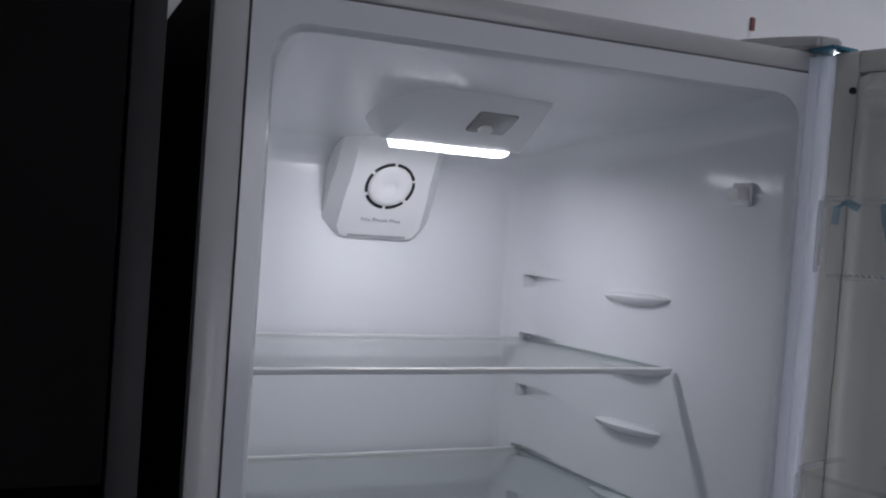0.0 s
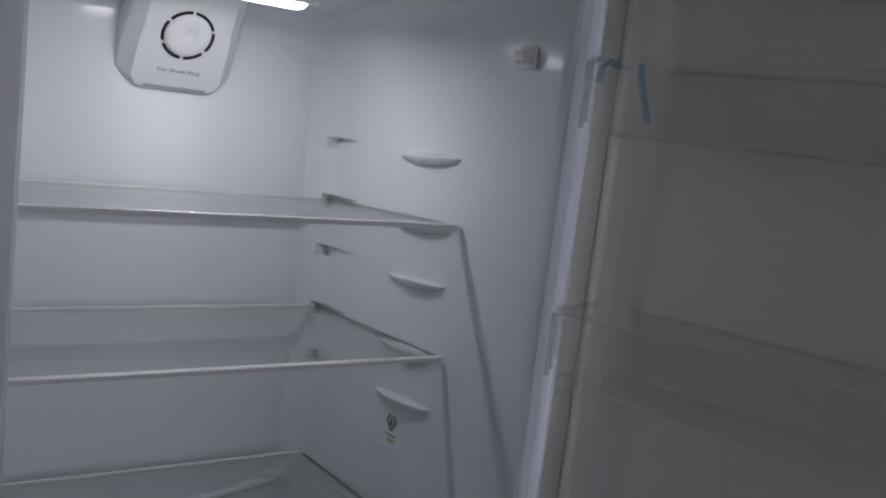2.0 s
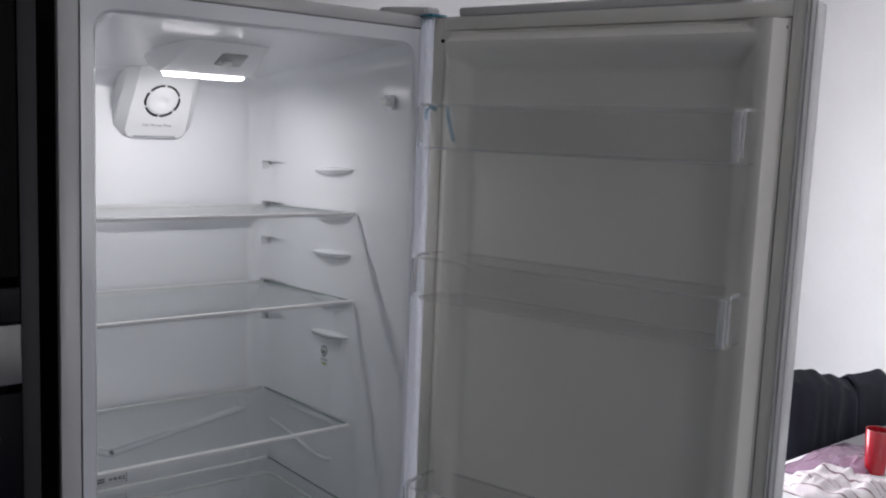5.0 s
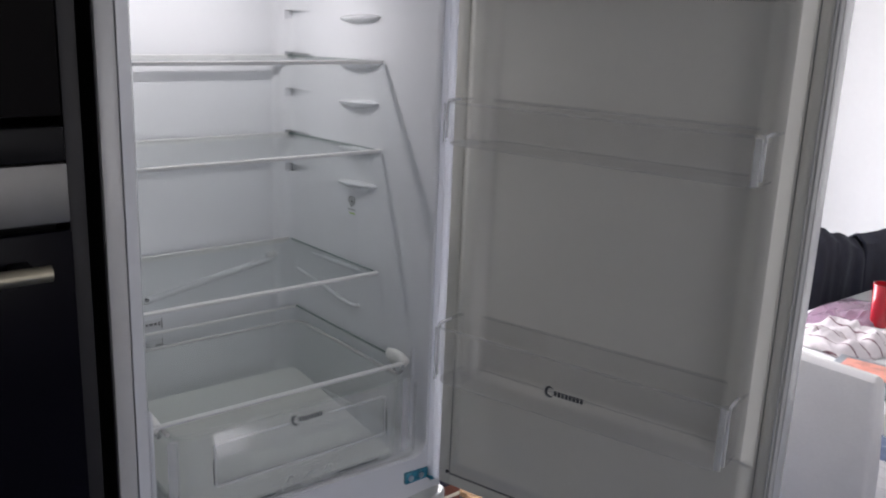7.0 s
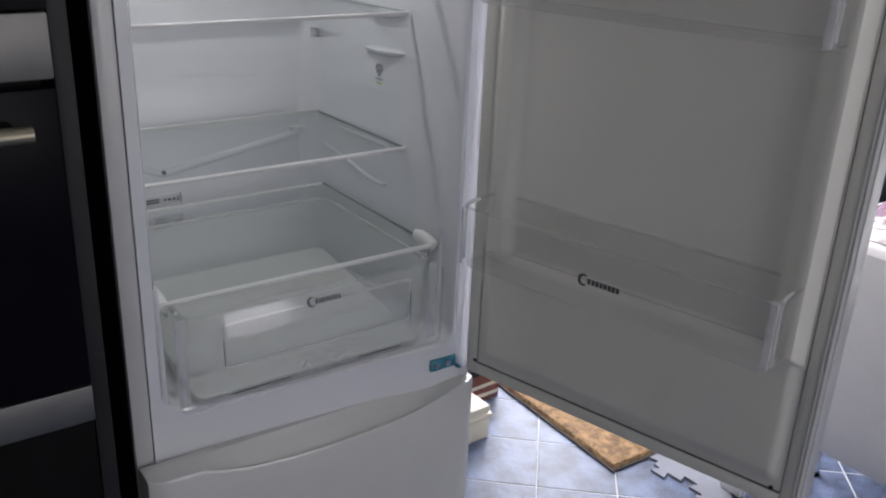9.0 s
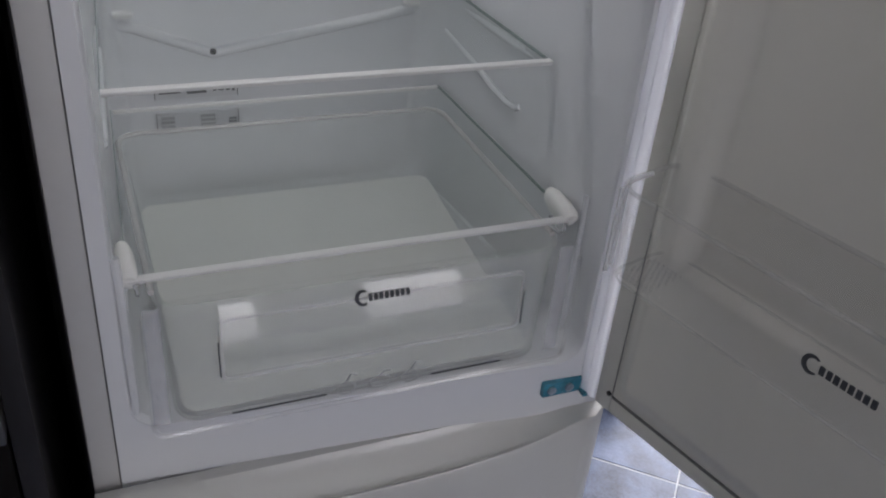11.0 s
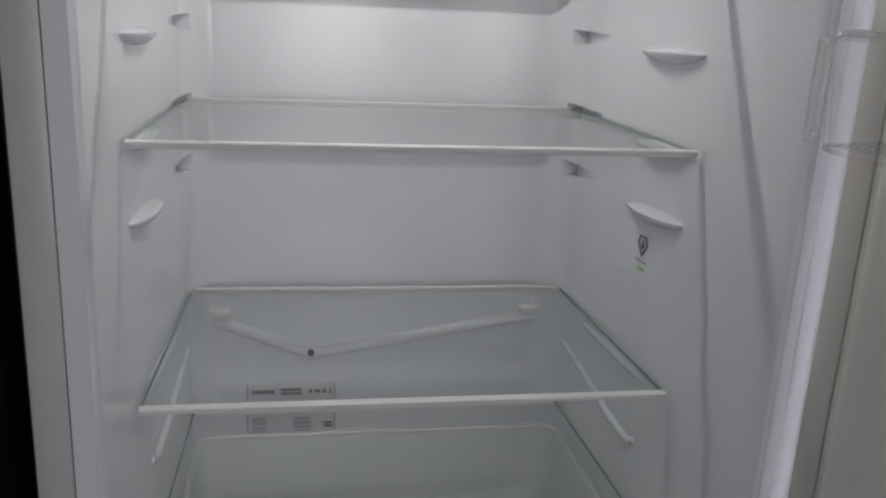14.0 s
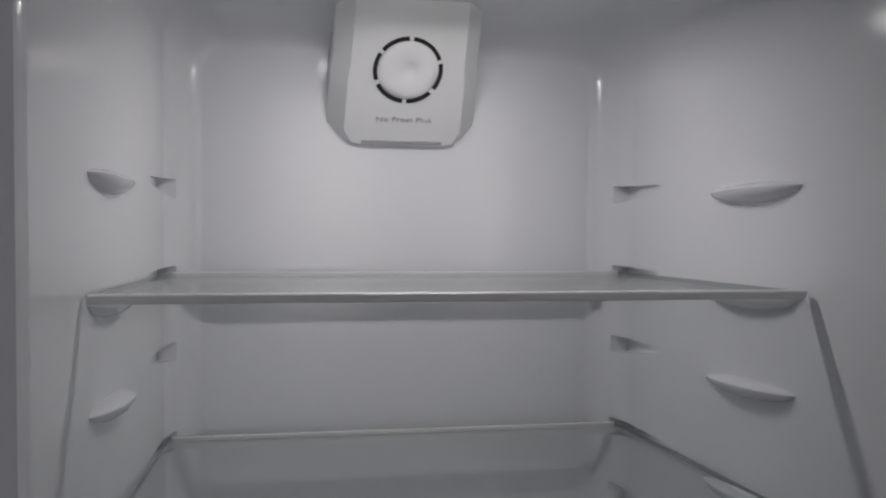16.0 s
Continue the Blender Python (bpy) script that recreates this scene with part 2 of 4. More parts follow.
def cyl(bm, r, h, m, seg=20, r2=None):
    out = bmesh.ops.create_cone(bm, cap_ends=True, segments=seg, radius1=r, radius2=r if r2 is None else r2, depth=h)
    bmesh.ops.transform(bm, matrix=m, verts=out["verts"])


def rounded(w0, w1, z0, z1, r, n=5):
    """A rounded rectangle in x and z, from w0 to w1 and z0 to z1."""
    pts = []
    for cx, cz, a0 in ((w1 - r, z1 - r, 0), (w0 + r, z1 - r, 90), (w0 + r, z0 + r, 180), (w1 - r, z0 + r, 270)):
        for k in range(n + 1):
            a = radians(a0 + 90 * k / n)
            pts.append((cx + r * math.cos(a), cz + r * math.sin(a)))
    return pts


def loft(bm, loops, closed=True, cap0=False, cap1=False):
    rows = [[bm.verts.new(p) for p in loop] for loop in loops]
    n = len(rows[0])
    for a, b in zip(rows, rows[1:]):
        for k in range(n if closed else n - 1):
            bm.faces.new((a[k], a[(k + 1) % n], b[(k + 1) % n], b[k]))
    if cap0:
        bm.faces.new(rows[0][::-1])
    if cap1:
        bm.faces.new(rows[-1])
    return rows


def tube(bm, pts, r, seg=8, squash=1.0):
    """A round bar along points."""
    loops = []
    for i, p in enumerate(pts):
        a, b = Vector(pts[max(i - 1, 0)]), Vector(pts[min(i + 1, len(pts) - 1)])
        d = (b - a).normalized()
        up = Vector((0, 0, 1)) if abs(d.z) < 0.9 else Vector((1, 0, 0))
        s = d.cross(up).normalized()
        u = s.cross(d)
        loops.append([Vector(p) + r * (math.cos(t) * s + squash * math.sin(t) * u) for t in (2 * math.pi * k / seg for k in range(seg))])
    loft(bm, loops, True, True, True)


def cut(base, cutters):
    """base minus the closed meshes of cutters, as a bmesh."""
    ob = new("solid", mesh_of(base, LINER))
    gone = [ob]
    for c in cutters:
        co = new("cutter", mesh_of(c, LINER))
        gone.append(co)
        md = ob.modifiers.new("cut", "BOOLEAN")
        md.operation, md.solver, md.object = "DIFFERENCE", "EXACT", co
    dg = bpy.context.evaluated_depsgraph_get()
    dg.update()
    me = bpy.data.meshes.new_from_object(ob.evaluated_get(dg))
    out = bmesh.new()
    out.from_mesh(me)
    for o in gone:
        bpy.data.objects.remove(o)
    return out


def letters(text, size, depth=0.0004):
    cu = bpy.data.curves.new("words", "FONT")
    cu.body, cu.size, cu.extrude, cu.align_x = text, size, depth, "CENTER"
    cu.resolution_u = 2
    ob = new("words", cu)
    dg = bpy.context.evaluated_depsgraph_get()
    dg.update()
    me = bpy.data.meshes.new_from_object(ob.evaluated_get(dg))
    bm = bmesh.new()
    bm.from_mesh(me)
    bpy.data.objects.remove(ob)
    return bm


def emblem(bm, w, h):
    """A maker's mark as a plain swoosh and bars, standing in the x-z plane, facing -y, centred."""
    loops = []
    for k in range(15):
        a = radians(50 + 260 * k / 14)
        thick = 0.10 + 0.16 * math.sin(math.pi * k / 14)
        ro, ri = 0.5, 0.5 - thick
        cx = -w / 2 + 0.13 * w
        loops.append([(cx + 0.26 * w * ro * math.cos(a), y, h * ro * 1.25 * math.sin(a)) for y in (-0.0006, 0.0)]
                     + [(cx + 0.26 * w * ri * math.cos(a), y, h * ri * 1.25 * math.sin(a)) for y in (0.0, -0.0006)])
    loft(bm, loops, True, True, True)
    x = -w / 2 + 0.24 * w
    for k in range(4):
        bw = 0.165 * w
        m = Matrix.Shear("XZ", 4, (0.25, 0.0))
        box(bm, x, x + 0.068 * w, -0.0006, 0.0, -0.30 * h, 0.26 * h, m=m)
        box(bm, x + bw - 0.068 * w, x + bw, -0.0006, 0.0, -0.30 * h, 0.26 * h, m=m)
        x += 0.19 * w


# ---- the room ----
def structure(name, bm, mat, label):
    return tagged(part(name, bm, mat, smooth=False), label, name.split("_")[0], kind="structure")


X0, X1, Y0, Y1, ZC = -1.9, 2.9, -3.0, 1.0, 2.45
floor = structure("floor", boxed(X0, X1, Y0, Y1, -0.12, -0.0012), GROUT, "floor of dark slate tiles with pale grout")
structure("ceiling", boxed(X0, X1, Y0, Y1 + 0.12, ZC, ZC + 0.1), CEIL, "plain white painted ceiling")
structure("wall_west", boxed(X0 - 0.12, X0, Y0, Y1 + 0.12, -0.12, ZC), WALL, "plain white painted wall")
structure("wall_east", boxed(X1, X1 + 0.12, Y0, Y1 + 0.12, -0.12, ZC), WALL, "plain white painted wall behind the table")
bm = bmesh.new()
box(bm, X0, 1.2, Y1, Y1 + 0.12, -0.12, ZC)
box(bm, 2.04, X1, Y1, Y1 + 0.12, -0.12, ZC)
box(bm, 1.2, 2.04, Y1, Y1 + 0.12, 2.02, ZC)
structure("wall_north", bm, WALL, "white painted wall behind the fridge, with an old plug hole")
bm = bmesh.new()
for x0, x1 in ((X0, -0.16), (0.38, 0.80), (1.34, X1)):
    box(bm, x0, x1, Y0 - 0.12, Y0, -0.12, ZC)
for x0, x1 in ((-0.16, 0.38), (0.80, 1.34)):
    box(bm, x0, x1, Y0 - 0.12, Y0, -0.12, 0.98)
    box(bm, x0, x1, Y0 - 0.12, Y0, 2.12, ZC)
structure("wall_south", bm, WALL, "white painted wall with two window openings")
for k, wx in enumerate((0.11, 1.07)):
    window = structure("window_%d" % (k + 1), boxed(wx - 0.27, wx + 0.27, Y0 - 0.1, Y0 - 0.07, 0.98, 1.02), TABLE, "white framed window with a bright pane")
    for x0, x1, z0, z1 in ((-0.27, -0.23, 1.02, 2.12), (0.23, 0.27, 1.02, 2.12), (-0.23, 0.23, 2.08, 2.12)):
        part("window_frame", boxed(wx + x0, wx + x1, Y0 - 0.1, Y0 - 0.07, z0, z1), TABLE, window)
back_door = structure("door_1", boxed(1.2, 1.26, Y1 + 0.03, Y1 + 0.08, 0, 2.02), TABLE, "white framed glazed back door")
for x0, x1, z0, z1 in ((1.98, 2.04, 0, 2.02), (1.26, 1.98, 0, 0.12), (1.26, 1.98, 1.94, 2.02)):
    part("door_frame", boxed(x0, x1, Y1 + 0.03, Y1 + 0.08, z0, z1), TABLE, back_door)
plug = part("wall_plug", boxed(0, 0.014, -0.006, 0.002, -0.016, 0.016, bevel=0.003), BROWN)
plug.location = (1.11, Y1, 2.168)
tagged(plug, "small dark plug still stuck in the white wall", "wall plug")

# ---- the fridge ----
HW, TOP = 0.2975, 1.838


def wall_x(y):
    return 0.2485 - 0.0625 * y


def roof_z(y):
    return 1.790 - 0.13 * y


fridge = empty("fridge_freezer", "tall pale grey fridge freezer with its upper door open", "fridge")

SEAM, SEAM_R = 0.270, 0.277


def askew(bm):
    """The front frame stands a little forward at the hinge side."""
    for v in bm.verts:
        if v.co.z > 0.6999:
            near = max(0.0, 1 - max(0.0, v.co.y) / 0.12) * min(1.0, (v.co.z - 0.70) / 0.08 if v.co.x < SEAM_R - 0.001 else 1.0)
            if 0.2 < v.co.x < 0.262 and 0.75 < v.co.z < 1.80:
                v.co.x += 0.007 * near
            v.co.y -= near * 0.0648 * (v.co.x + SEAM)
    return bm


for x0, x1, y0, y1, z0, z1, nm, mt, bev in (
        (-HW, -SEAM, 0.0, 0.60, 0.02, TOP, "shell_side", SHELL, 0.003),
        (SEAM, HW, 0.0, 0.60, 0.02, 0.6995, "shell_side", SHELL, 0.003),
        (SEAM_R, HW, 0.12, 0.60, 0.700, TOP, "shell_side", SHELL, 0.001),
        (SEAM_R, HW, 0.0, 0.1198, 0.700, TOP, "front_frame", LIT_FRAME, 0.002),
        (-SEAM, SEAM_R, 0.0, 0.60, 1.818, TOP, "shell_top", SHELL, 0.003),
        (-SEAM, SEAM, 0.50, 0.60, 0.02, 1.8175, "shell_back", SHELL, 0.001),
        (-SEAM, SEAM, 0.004, 0.4995, 0.02, 0.69, "freezer_body", SHELL, 0.001)):
    part(nm, askew(boxed(x0, x1, y0, y1, z0, z1, bevel=bev)), mt, fridge)
# added dark sheet: gap shade painted over the pale left side
part("gap_shade_sheet", boxed(-HW - 0.0016, -HW - 0.0002, 0.006, 0.598, 0.03, TOP - 0.004), GAP_SHADE, fridge, "dark sheet for the shade in the gap beside the fridge", smooth=False)

cavity = bmesh.new()
loops = []
for y, dw, dz, r in ((-0.03, 0.004, 0.004, 0.030), (0.0, 0.004, 0.004, 0.030), (0.006, 0.0, 0.0, 0.030), (0.20, 0, 0, 0.034), (0.375, 0, 0, 0.036), (0.402, -0.004, -0.004, 0.036), (0.420, -0.013, -0.013, 0.034), (0.430, -0.028, -0.028, 0.026)):
    w = wall_x(max(y, 0)) + dw
    loops.append([(x, y, z) for x, z in rounded(-w, w, 0.788 - dz, roof_z(max(y, 0)) + dz, r)])
loft(cavity, loops, True, True, True)
cutters = [cavity]
RIBS = (1.574, 1.493, 1.421, 1.336, 1.268)
for side in (-1, 1):
    c = bmesh.new()
    for z in RIBS:
        a = [(side * (wall_x(0.290) - 0.003), 0.288), (side * (wall_x(0.408) - 0.012), 0.408), (side * (wall_x(0.408) + 0.011), 0.408)]
        loft(c, [[(x, y, z + (0.0045 if k == 0 else -0.012)) for k, (x, y) in enumerate(a)], [(x, y, z + 0.006) for x, y in a]], True, True, True)
    hollow = []
    for z, d in ((0.81, 0.0055), (0.96, 0.0055), (1.10, 0.0055), (1.15, 0.004), (1.195, 0.0005)):
        hollow.append([(side * (wall_x(0.164) - 0.003), 0.164, z), (side * (wall_x(0.170) + d), 0.170, z), (side * (wall_x(0.24) + d * 0.8), 0.24, z), (side * (wall_x(0.39) - 0.003), 0.39, z)])
    loft(c, hollow, True, True, True)
    cutters.append(c)
solid = boxed(-SEAM + 0.0009, SEAM_R - 0.0009, -0.0015, 0.4985, 0.70, 1.8162)
liner = part("inner_liner", askew(cut(solid, cutters)), LINER, fridge, "white moulded plastic liner")
flat = liner.modifiers.new("flat_walls", "WEIGHTED_NORMAL")
flat.keep_sharp, flat.weight = True, 100


def rib(length, deep, high, root=0.003):
    """A boat-shaped support that stands out of a wall towards -x; its flat top at z = 0."""
    bm = bmesh.new()
    loops = []
    n = 14
    for k in range(n + 1):
        u = k / n
        e = max(math.sin(math.pi * u), 0.0) ** 0.55
        y = length * (u - 0.5)
        prof = ((0.003, 0.30), (-0.25, 0.26), (-0.8, 0.06), (-1.0, -0.10), (-0.96, -0.32), (-0.72, -0.66), (-0.35, -0.9), (0.003, -1.0))
        loops.append([(root if px > 0 else px * deep * (0.04 + 0.96 * e), y, 0.0015 * e + pz * high * (0.05 + 0.95 * e)) for px, pz in prof])
    loft(bm, loops, True, True, True)
    return mesh_of(bm, LINER, True)


rib_mesh, long_rib = rib(0.118, 0.0135, 0.0125), rib(0.20, 0.004, 0.007, 0.0105)
for side in (1, -1):
    for z in RIBS:
        o = new("support_rib", rib_mesh)
        o.parent = fridge
        lean = math.degrees(math.atan(0.0625))
        o.matrix_world = pose(side * wall_x(0.174), 0.174, z - (0.002 if z in (1.493, 1.336) else 0), -2.8 * side, 0, lean if side > 0 else 180 - lean)
    o = new("support_rib", long_rib)
    o.parent = fridge
    o.matrix_world = pose(side * wall_x(0.22), 0.235, 1.098, 0, 0, lean if side > 0 else 180 - lean)
    bm = bmesh.new()
    pts = [(side * (wall_x(y) + 0.001), y, z) for y, z in ((0.372, 1.052), (0.33, 1.046), (0.28, 1.037), (0.23, 1.026), (0.19, 1.022), (0.170, 1.024), (0.160, 1.030))]
    tube(bm, pts, 0.0042)
    part("moulded_ledge", bm, LINER, fridge)

# the drain gutter on the back wall
bm = bmesh.new()
tube(bm, [(-0.200, 0.431, 1.060), (-0.182, 0.431, 1.057), (-0.09, 0.430, 1.021), (-0.083, 0.430, 1.018), (-0.072, 0.430, 1.020), (0.182, 0.431, 1.063), (0.200, 0.432, 1.065)], 0.0075, 10)
part("drain_gutter", bm, LINER, fridge)
bm = bmesh.new()
cyl(bm, 0.004, 0.004, pose(-0.083, 0.4215, 1.0225, 90), 12)
part("drain_hole", bm, DARK, fridge)
for sx in (-1, 1):
    part("gutter_clip", boxed(sx * 0.192 - 0.013, sx * 0.192 + 0.013, 0.418, 0.431, 1.072, 1.080, bevel=0.003), TRIM, fridge)

# door switch on the side wall
sw = part("door_switch", boxed(0.234, 0.2478, 0.012, 0.030, 1.690, 1.702, bevel=0.0015), TRIM, fridge)
part("switch_plate", boxed(0.2455, 0.2495, 0.008, 0.034, 1.684, 1.708, bevel=0.001), LINER, fridge)

# the air box with its fan ring, tilted forward off the back wall
TILT = math.degrees(math.atan2(0.068, 0.115))
AIR = pose(-0.002, 0.424, 1.617, TILT, 0, 0)
air_box = bmesh.new()
slabs = []
for z, w, d in ((0.0, 0.052, 0.004), (0.003, 0.066, 0.006), (0.016, 0.0735, 0.007), (0.070, 0.0720, 0.007), (0.084, 0.070, 0.007), (0.165, 0.068, 0.007)):
    c = 0.016
    slabs.append([(-w, 0.14, z), (-w, d + 0.010, z), (-w + c, 0.0, z), (w - c, 0.0, z), (w, d + 0.010, z), (w, 0.14, z)])
loft(air_box, slabs, True, True, True)
bmesh.ops.bevel(air_box, geom=[e for e in air_box.edges if e.is_manifold and e.calc_face_angle() > 0.3], offset=0.0022, segments=2, affect="EDGES")
air = part("air_box", air_box, BOXPL, fridge, "white plastic air outlet box")
air.matrix_world = AIR


def arc(bm, r0, r1, a0, a1, y0, y1, cz, n=14):
    loops = []
    for k in range(n + 1):
        a = radians(a0 + (a1 - a0) * k / n)
        c, s = math.cos(a), math.sin(a)
        loops.append([(r0 * c, y0, cz + r0 * s), (r1 * c, y0, cz + r1 * s), (r1 * c, y1, cz + r1 * s), (r0 * c, y1, cz + r0 * s)])
    loft(bm, loops, True, True, True)


FZ = 0.080
for a0, a1 in ((22, 84), (92, 142), (150, 199), (209, 264), (272, 316), (326, 14 + 360)):
    bm = bmesh.new()
    arc(bm, 0.0296, 0.0333, a0, a1, -0.0012, 0.0005, FZ)
    ob = part("fan_slot", bm, DARK, air, smooth=False)
bm = bmesh.new()
disc = [[(r * math.cos(a), y, FZ + r * math.sin(a)) for a in (2 * math.pi * k / 40 for k in range(40))] for r, y in ((0.0292, 0.001), (0.0288, -0.0012), (0.0265, -0.003), (0.022, -0.0034), (0.010, -0.0036), (0.0085, -0.0026), (0.005, -0.0012), (0.001, -0.0008))]
loft(bm, disc, True, True, True)
part("fan_disc", bm, BOXPL, air)
bm = letters("No Frost Plus", 0.0098)
bmesh.ops.scale(bm, vec=(1.0, 0.72, 1.0), verts=bm.verts)
bmesh.ops.transform(bm, matrix=pose(0.0, -0.0006, 0.0265, 90), verts=bm.verts)
part("printed_words", bm, PALEPRINT, air, "grey printed words on the air box", smooth=False)
part("bottom_slot", boxed(-0.040, 0.040, -0.0012, 0.004, 0.0022, 0.0056), PALEPRINT, air, smooth=False)

# the lamp under the roof
bm = bmesh.new()
rows = []
for y, w, z in ((0.098, 0.060, -0.002), (0.106, 0.063, 0.006), (0.160, 0.074, 0.024), (0.196, 0.081, 0.0342), (0.202, 0.082, 0.0345), (0.262, 0.074, 0.016), (0.285, 0.060, 0.0)):
    zt = roof_z(y) + 0.004
    zb = roof_z(y) - z
    rows.append([(-w - 0.012, y, zt), (-w, y, zb), (w, y, zb), (w + 0.012, y, zt)])
loft(bm, rows, True, True, True)
lamp = part("lamp_housing", bm, BOXPL, fridge, "white plastic lamp housing under the roof")
bm = bmesh.new()
rows = []
for y, w, z in ((0.199, 0.076, 0.030), (0.203, 0.081, 0.0372), (0.208, 0.081, 0.0385), (0.222, 0.078, 0.0382), (0.233, 0.070, 0.022)):
    zb = roof_z(y)
    rows.append([(-w, y, zb - 0.014), (-w + 0.012, y, zb - z), (w - 0.012, y, zb - z), (w, y, zb - 0.014)])
loft(bm, rows, True, True, True)
part("lamp_lens", bm, GLOW, lamp, "glowing white lamp lens")
bm = bmesh.new()
box(bm, -0.006, 0.040, 0.124, 0.164, -0.0023, 0.004, bevel=0.004, m=Matrix.Translation((0, 0.144, roof_z(0.144) - 0.0195)) @ pose(0, 0, 0, -26) @ Matrix.Translation((0, -0.144, 0)))
part("sensor_window", bm, SENSOR, lamp, "smoky sensor window")
bm = bmesh.new()
cyl(bm, 0.008, 0.004, Matrix.Translation((0.012, 0.150, roof_z(0.150) - 0.0255)) @ pose(0, 0, 0, -26), 16)
part("sensor_eye", bm, CAP, lamp)

# icon printed on the side wall
icon = bmesh.new()


def stroke(bm, a, b, w=0.0011):
    a, b = Vector(a), Vector(b)
    d = (b - a).normalized() * (w / 2)
    s = Vector((-d.y, d.x))
    vs = [bm.verts.new((-0.0012 * k, *(p))) for k in (0, 1) for p in (a - d - s, b + d - s, b + d + s, a - d + s)]
    for f in ((0, 1, 2, 3), (7, 6, 5, 4), (0, 4, 5, 1), (1, 5, 6, 2), (2, 6, 7, 3), (3, 7, 4, 0)):
        bm.faces.new([vs[i] for i in f])


for a, b in (((-0.009, 0.004), (-0.006, 0.0115)), ((-0.006, 0.0115), (0.006, 0.0115)), ((0.006, 0.0115), (0.009, 0.004)), ((0.009, 0.004), (0.0, -0.007)), ((-0.009, 0.004), (0.0, -0.007)), ((0, 0.008), (0, 0.0)), ((-0.003, 0.003), (0, 0.0)), ((0.003, 0.003), (0, 0.0)), ((-0.010, -0.0125), (0.010, -0.0125))):
    stroke(icon, Vector(a) * 1.05, Vector(b) * 1.05, 0.0009)
ob = part("printed_sign", icon, SIGNPRINT, fridge, "black printed food safety sign", smooth=False)
ob.matrix_world = pose(wall_x(0.188) - 0.0002, 0.188, 1.228, 0, 0, math.degrees(math.atan(0.0625)))
bm = bmesh.new()
stroke(bm, (-0.008, -0.0185), (0.006, -0.0185), 0.002)
ob = part("printed_line", bm, GREEN, fridge, smooth=False)
ob.matrix_world = pose(wall_x(0.188) - 0.0002, 0.188, 1.226, 0, 0, math.degrees(math.atan(0.0625)))

# rating labels on the back wall
for z0, z1, cols in ((0.957, 0.978, ((-0.156, -0.128, 0.35), (-0.120, -0.094, 0.5), (-0.085, -0.081, 0.35), (-0.078, -0.071, 0.35), (-0.068, -0.063, 0.4), (-0.060, -0.056, 0.45))), (0.905, 0.936, ((-0.156, -0.138, 0.8), (-0.104, -0.084, 0.8), (-0.066, -0.055, 0.3)))):
    lab = part("rating_label", boxed(-0.162, -0.052, 0.4283, 0.4295, z0, z1), LABEL, fridge, "silver rating label with fine print", smooth=False)
    zc = (z0 + z1) / 2
    for x0, x1, hgt in cols:
        bm = bmesh.new()
        h = (z1 - z0) * hgt
        n = max(1, round(h / 0.006))
        for k in range(n):
            zz = zc + h / 2 - (k + 0.5) * h / n
            box(bm, x0, x1, 0.4272, 0.4282, zz - h / n * 0.32, zz + h / n * 0.32)
        part("print_bar", bm, LABELPRINT if n < 3 else PALEPRINT, lab, smooth=False)
    for x in (-0.162, -0.104 if n > 2 else -0.053, -0.053):
        part("label_rule", boxed(x, x + 0.001, 0.4271, 0.4281, z0, z1), LABELPRINT, lab, smooth=False)

# hinges
hinge = part("lower_hinge", boxed(0.213, 0.283, -0.0395, -0.030, 0.738, 0.760, bevel=0.002), BLUE, fridge, "hinge plate wrapped in blue protective film")
box_bm = boxed(0.262, 0.283, -0.052, -0.040, 0.738, 0.744, bevel=0.002)
part("hinge_arm", box_bm, BLUE, hinge)
for x in (0.224, 0.248):
    bm = bmesh.new()
    cyl(bm, 0.0055, 0.004, pose(x, -0.0405, 0.749, 90), 14)
    cyl(bm, 0.0025, 0.002, pose(x, -0.043, 0.749, 90), 6)
    part("screw", bm, STEEL, hinge)
for x in (-0.215, -0.243):
    bm = bmesh.new()
    cyl(bm, 0.0032, 0.0016, pose(x, -0.002, 0.722, 90), 12)
    part("plug_cap", bm, LINER, fridge)
bm = bmesh.new()
outline = [(0.225, 0.03), (0.228, 0.012), (0.245, -0.012), (0.268, -0.045), (0.292, -0.050), (0.304, -0.030), (0.302, 0.01), (0.294, 0.03)]
loft(bm, [[(x, y, z) for x, y in outline] for z in (1.8395, 1.852)], True, True, True)
bmesh.ops.bevel(bm, geom=list(bm.edges), offset=0.003, segments=2, affect="EDGES")
top_hinge = part("upper_hinge_cover", bm, SHELL, fridge, "grey plastic hinge cover on the top")
part("hinge_plate", boxed(0.262, 0.294, -0.068, -0.037, 1.8353, 1.8393, bevel=0.001), BLUE, top_hinge)


# ---- the freezer door ----
bm = bmesh.new()
rows = []
N = 36
for k in range(N + 1):
    x = -HW + 2 * HW * k / N
    u = x / HW
    e = 0.010 * (max(0, abs(u) - 0.95) / 0.05) ** 2
    bow = 0.012 * (1 - u * u)
    s = max(0.0, 1 - abs((x - 0.02) / 0.235) ** 2.6)
    zf = 0.712 - 0.026 * s ** 0.8
    yf = -0.062 - bow + e
    rows.append([(x, -0.006, 0.03), (x, -0.006, 0.706), (x, -0.010, 0.711), (x, -0.026, 0.713 - 0.001 * s), (x, -0.032 - 0.004 * s, 0.712 - 0.018 * s), (x, yf + 0.012, zf - 0.008 * s), (x, yf + 0.003, zf - 0.001), (x, yf, zf - 0.006), (x, yf, 0.4), (x, yf, 0.034), (x, yf + 0.006, 0.03)])
loft(bm, rows, True, True, True)
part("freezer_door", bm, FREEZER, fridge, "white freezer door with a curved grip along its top")

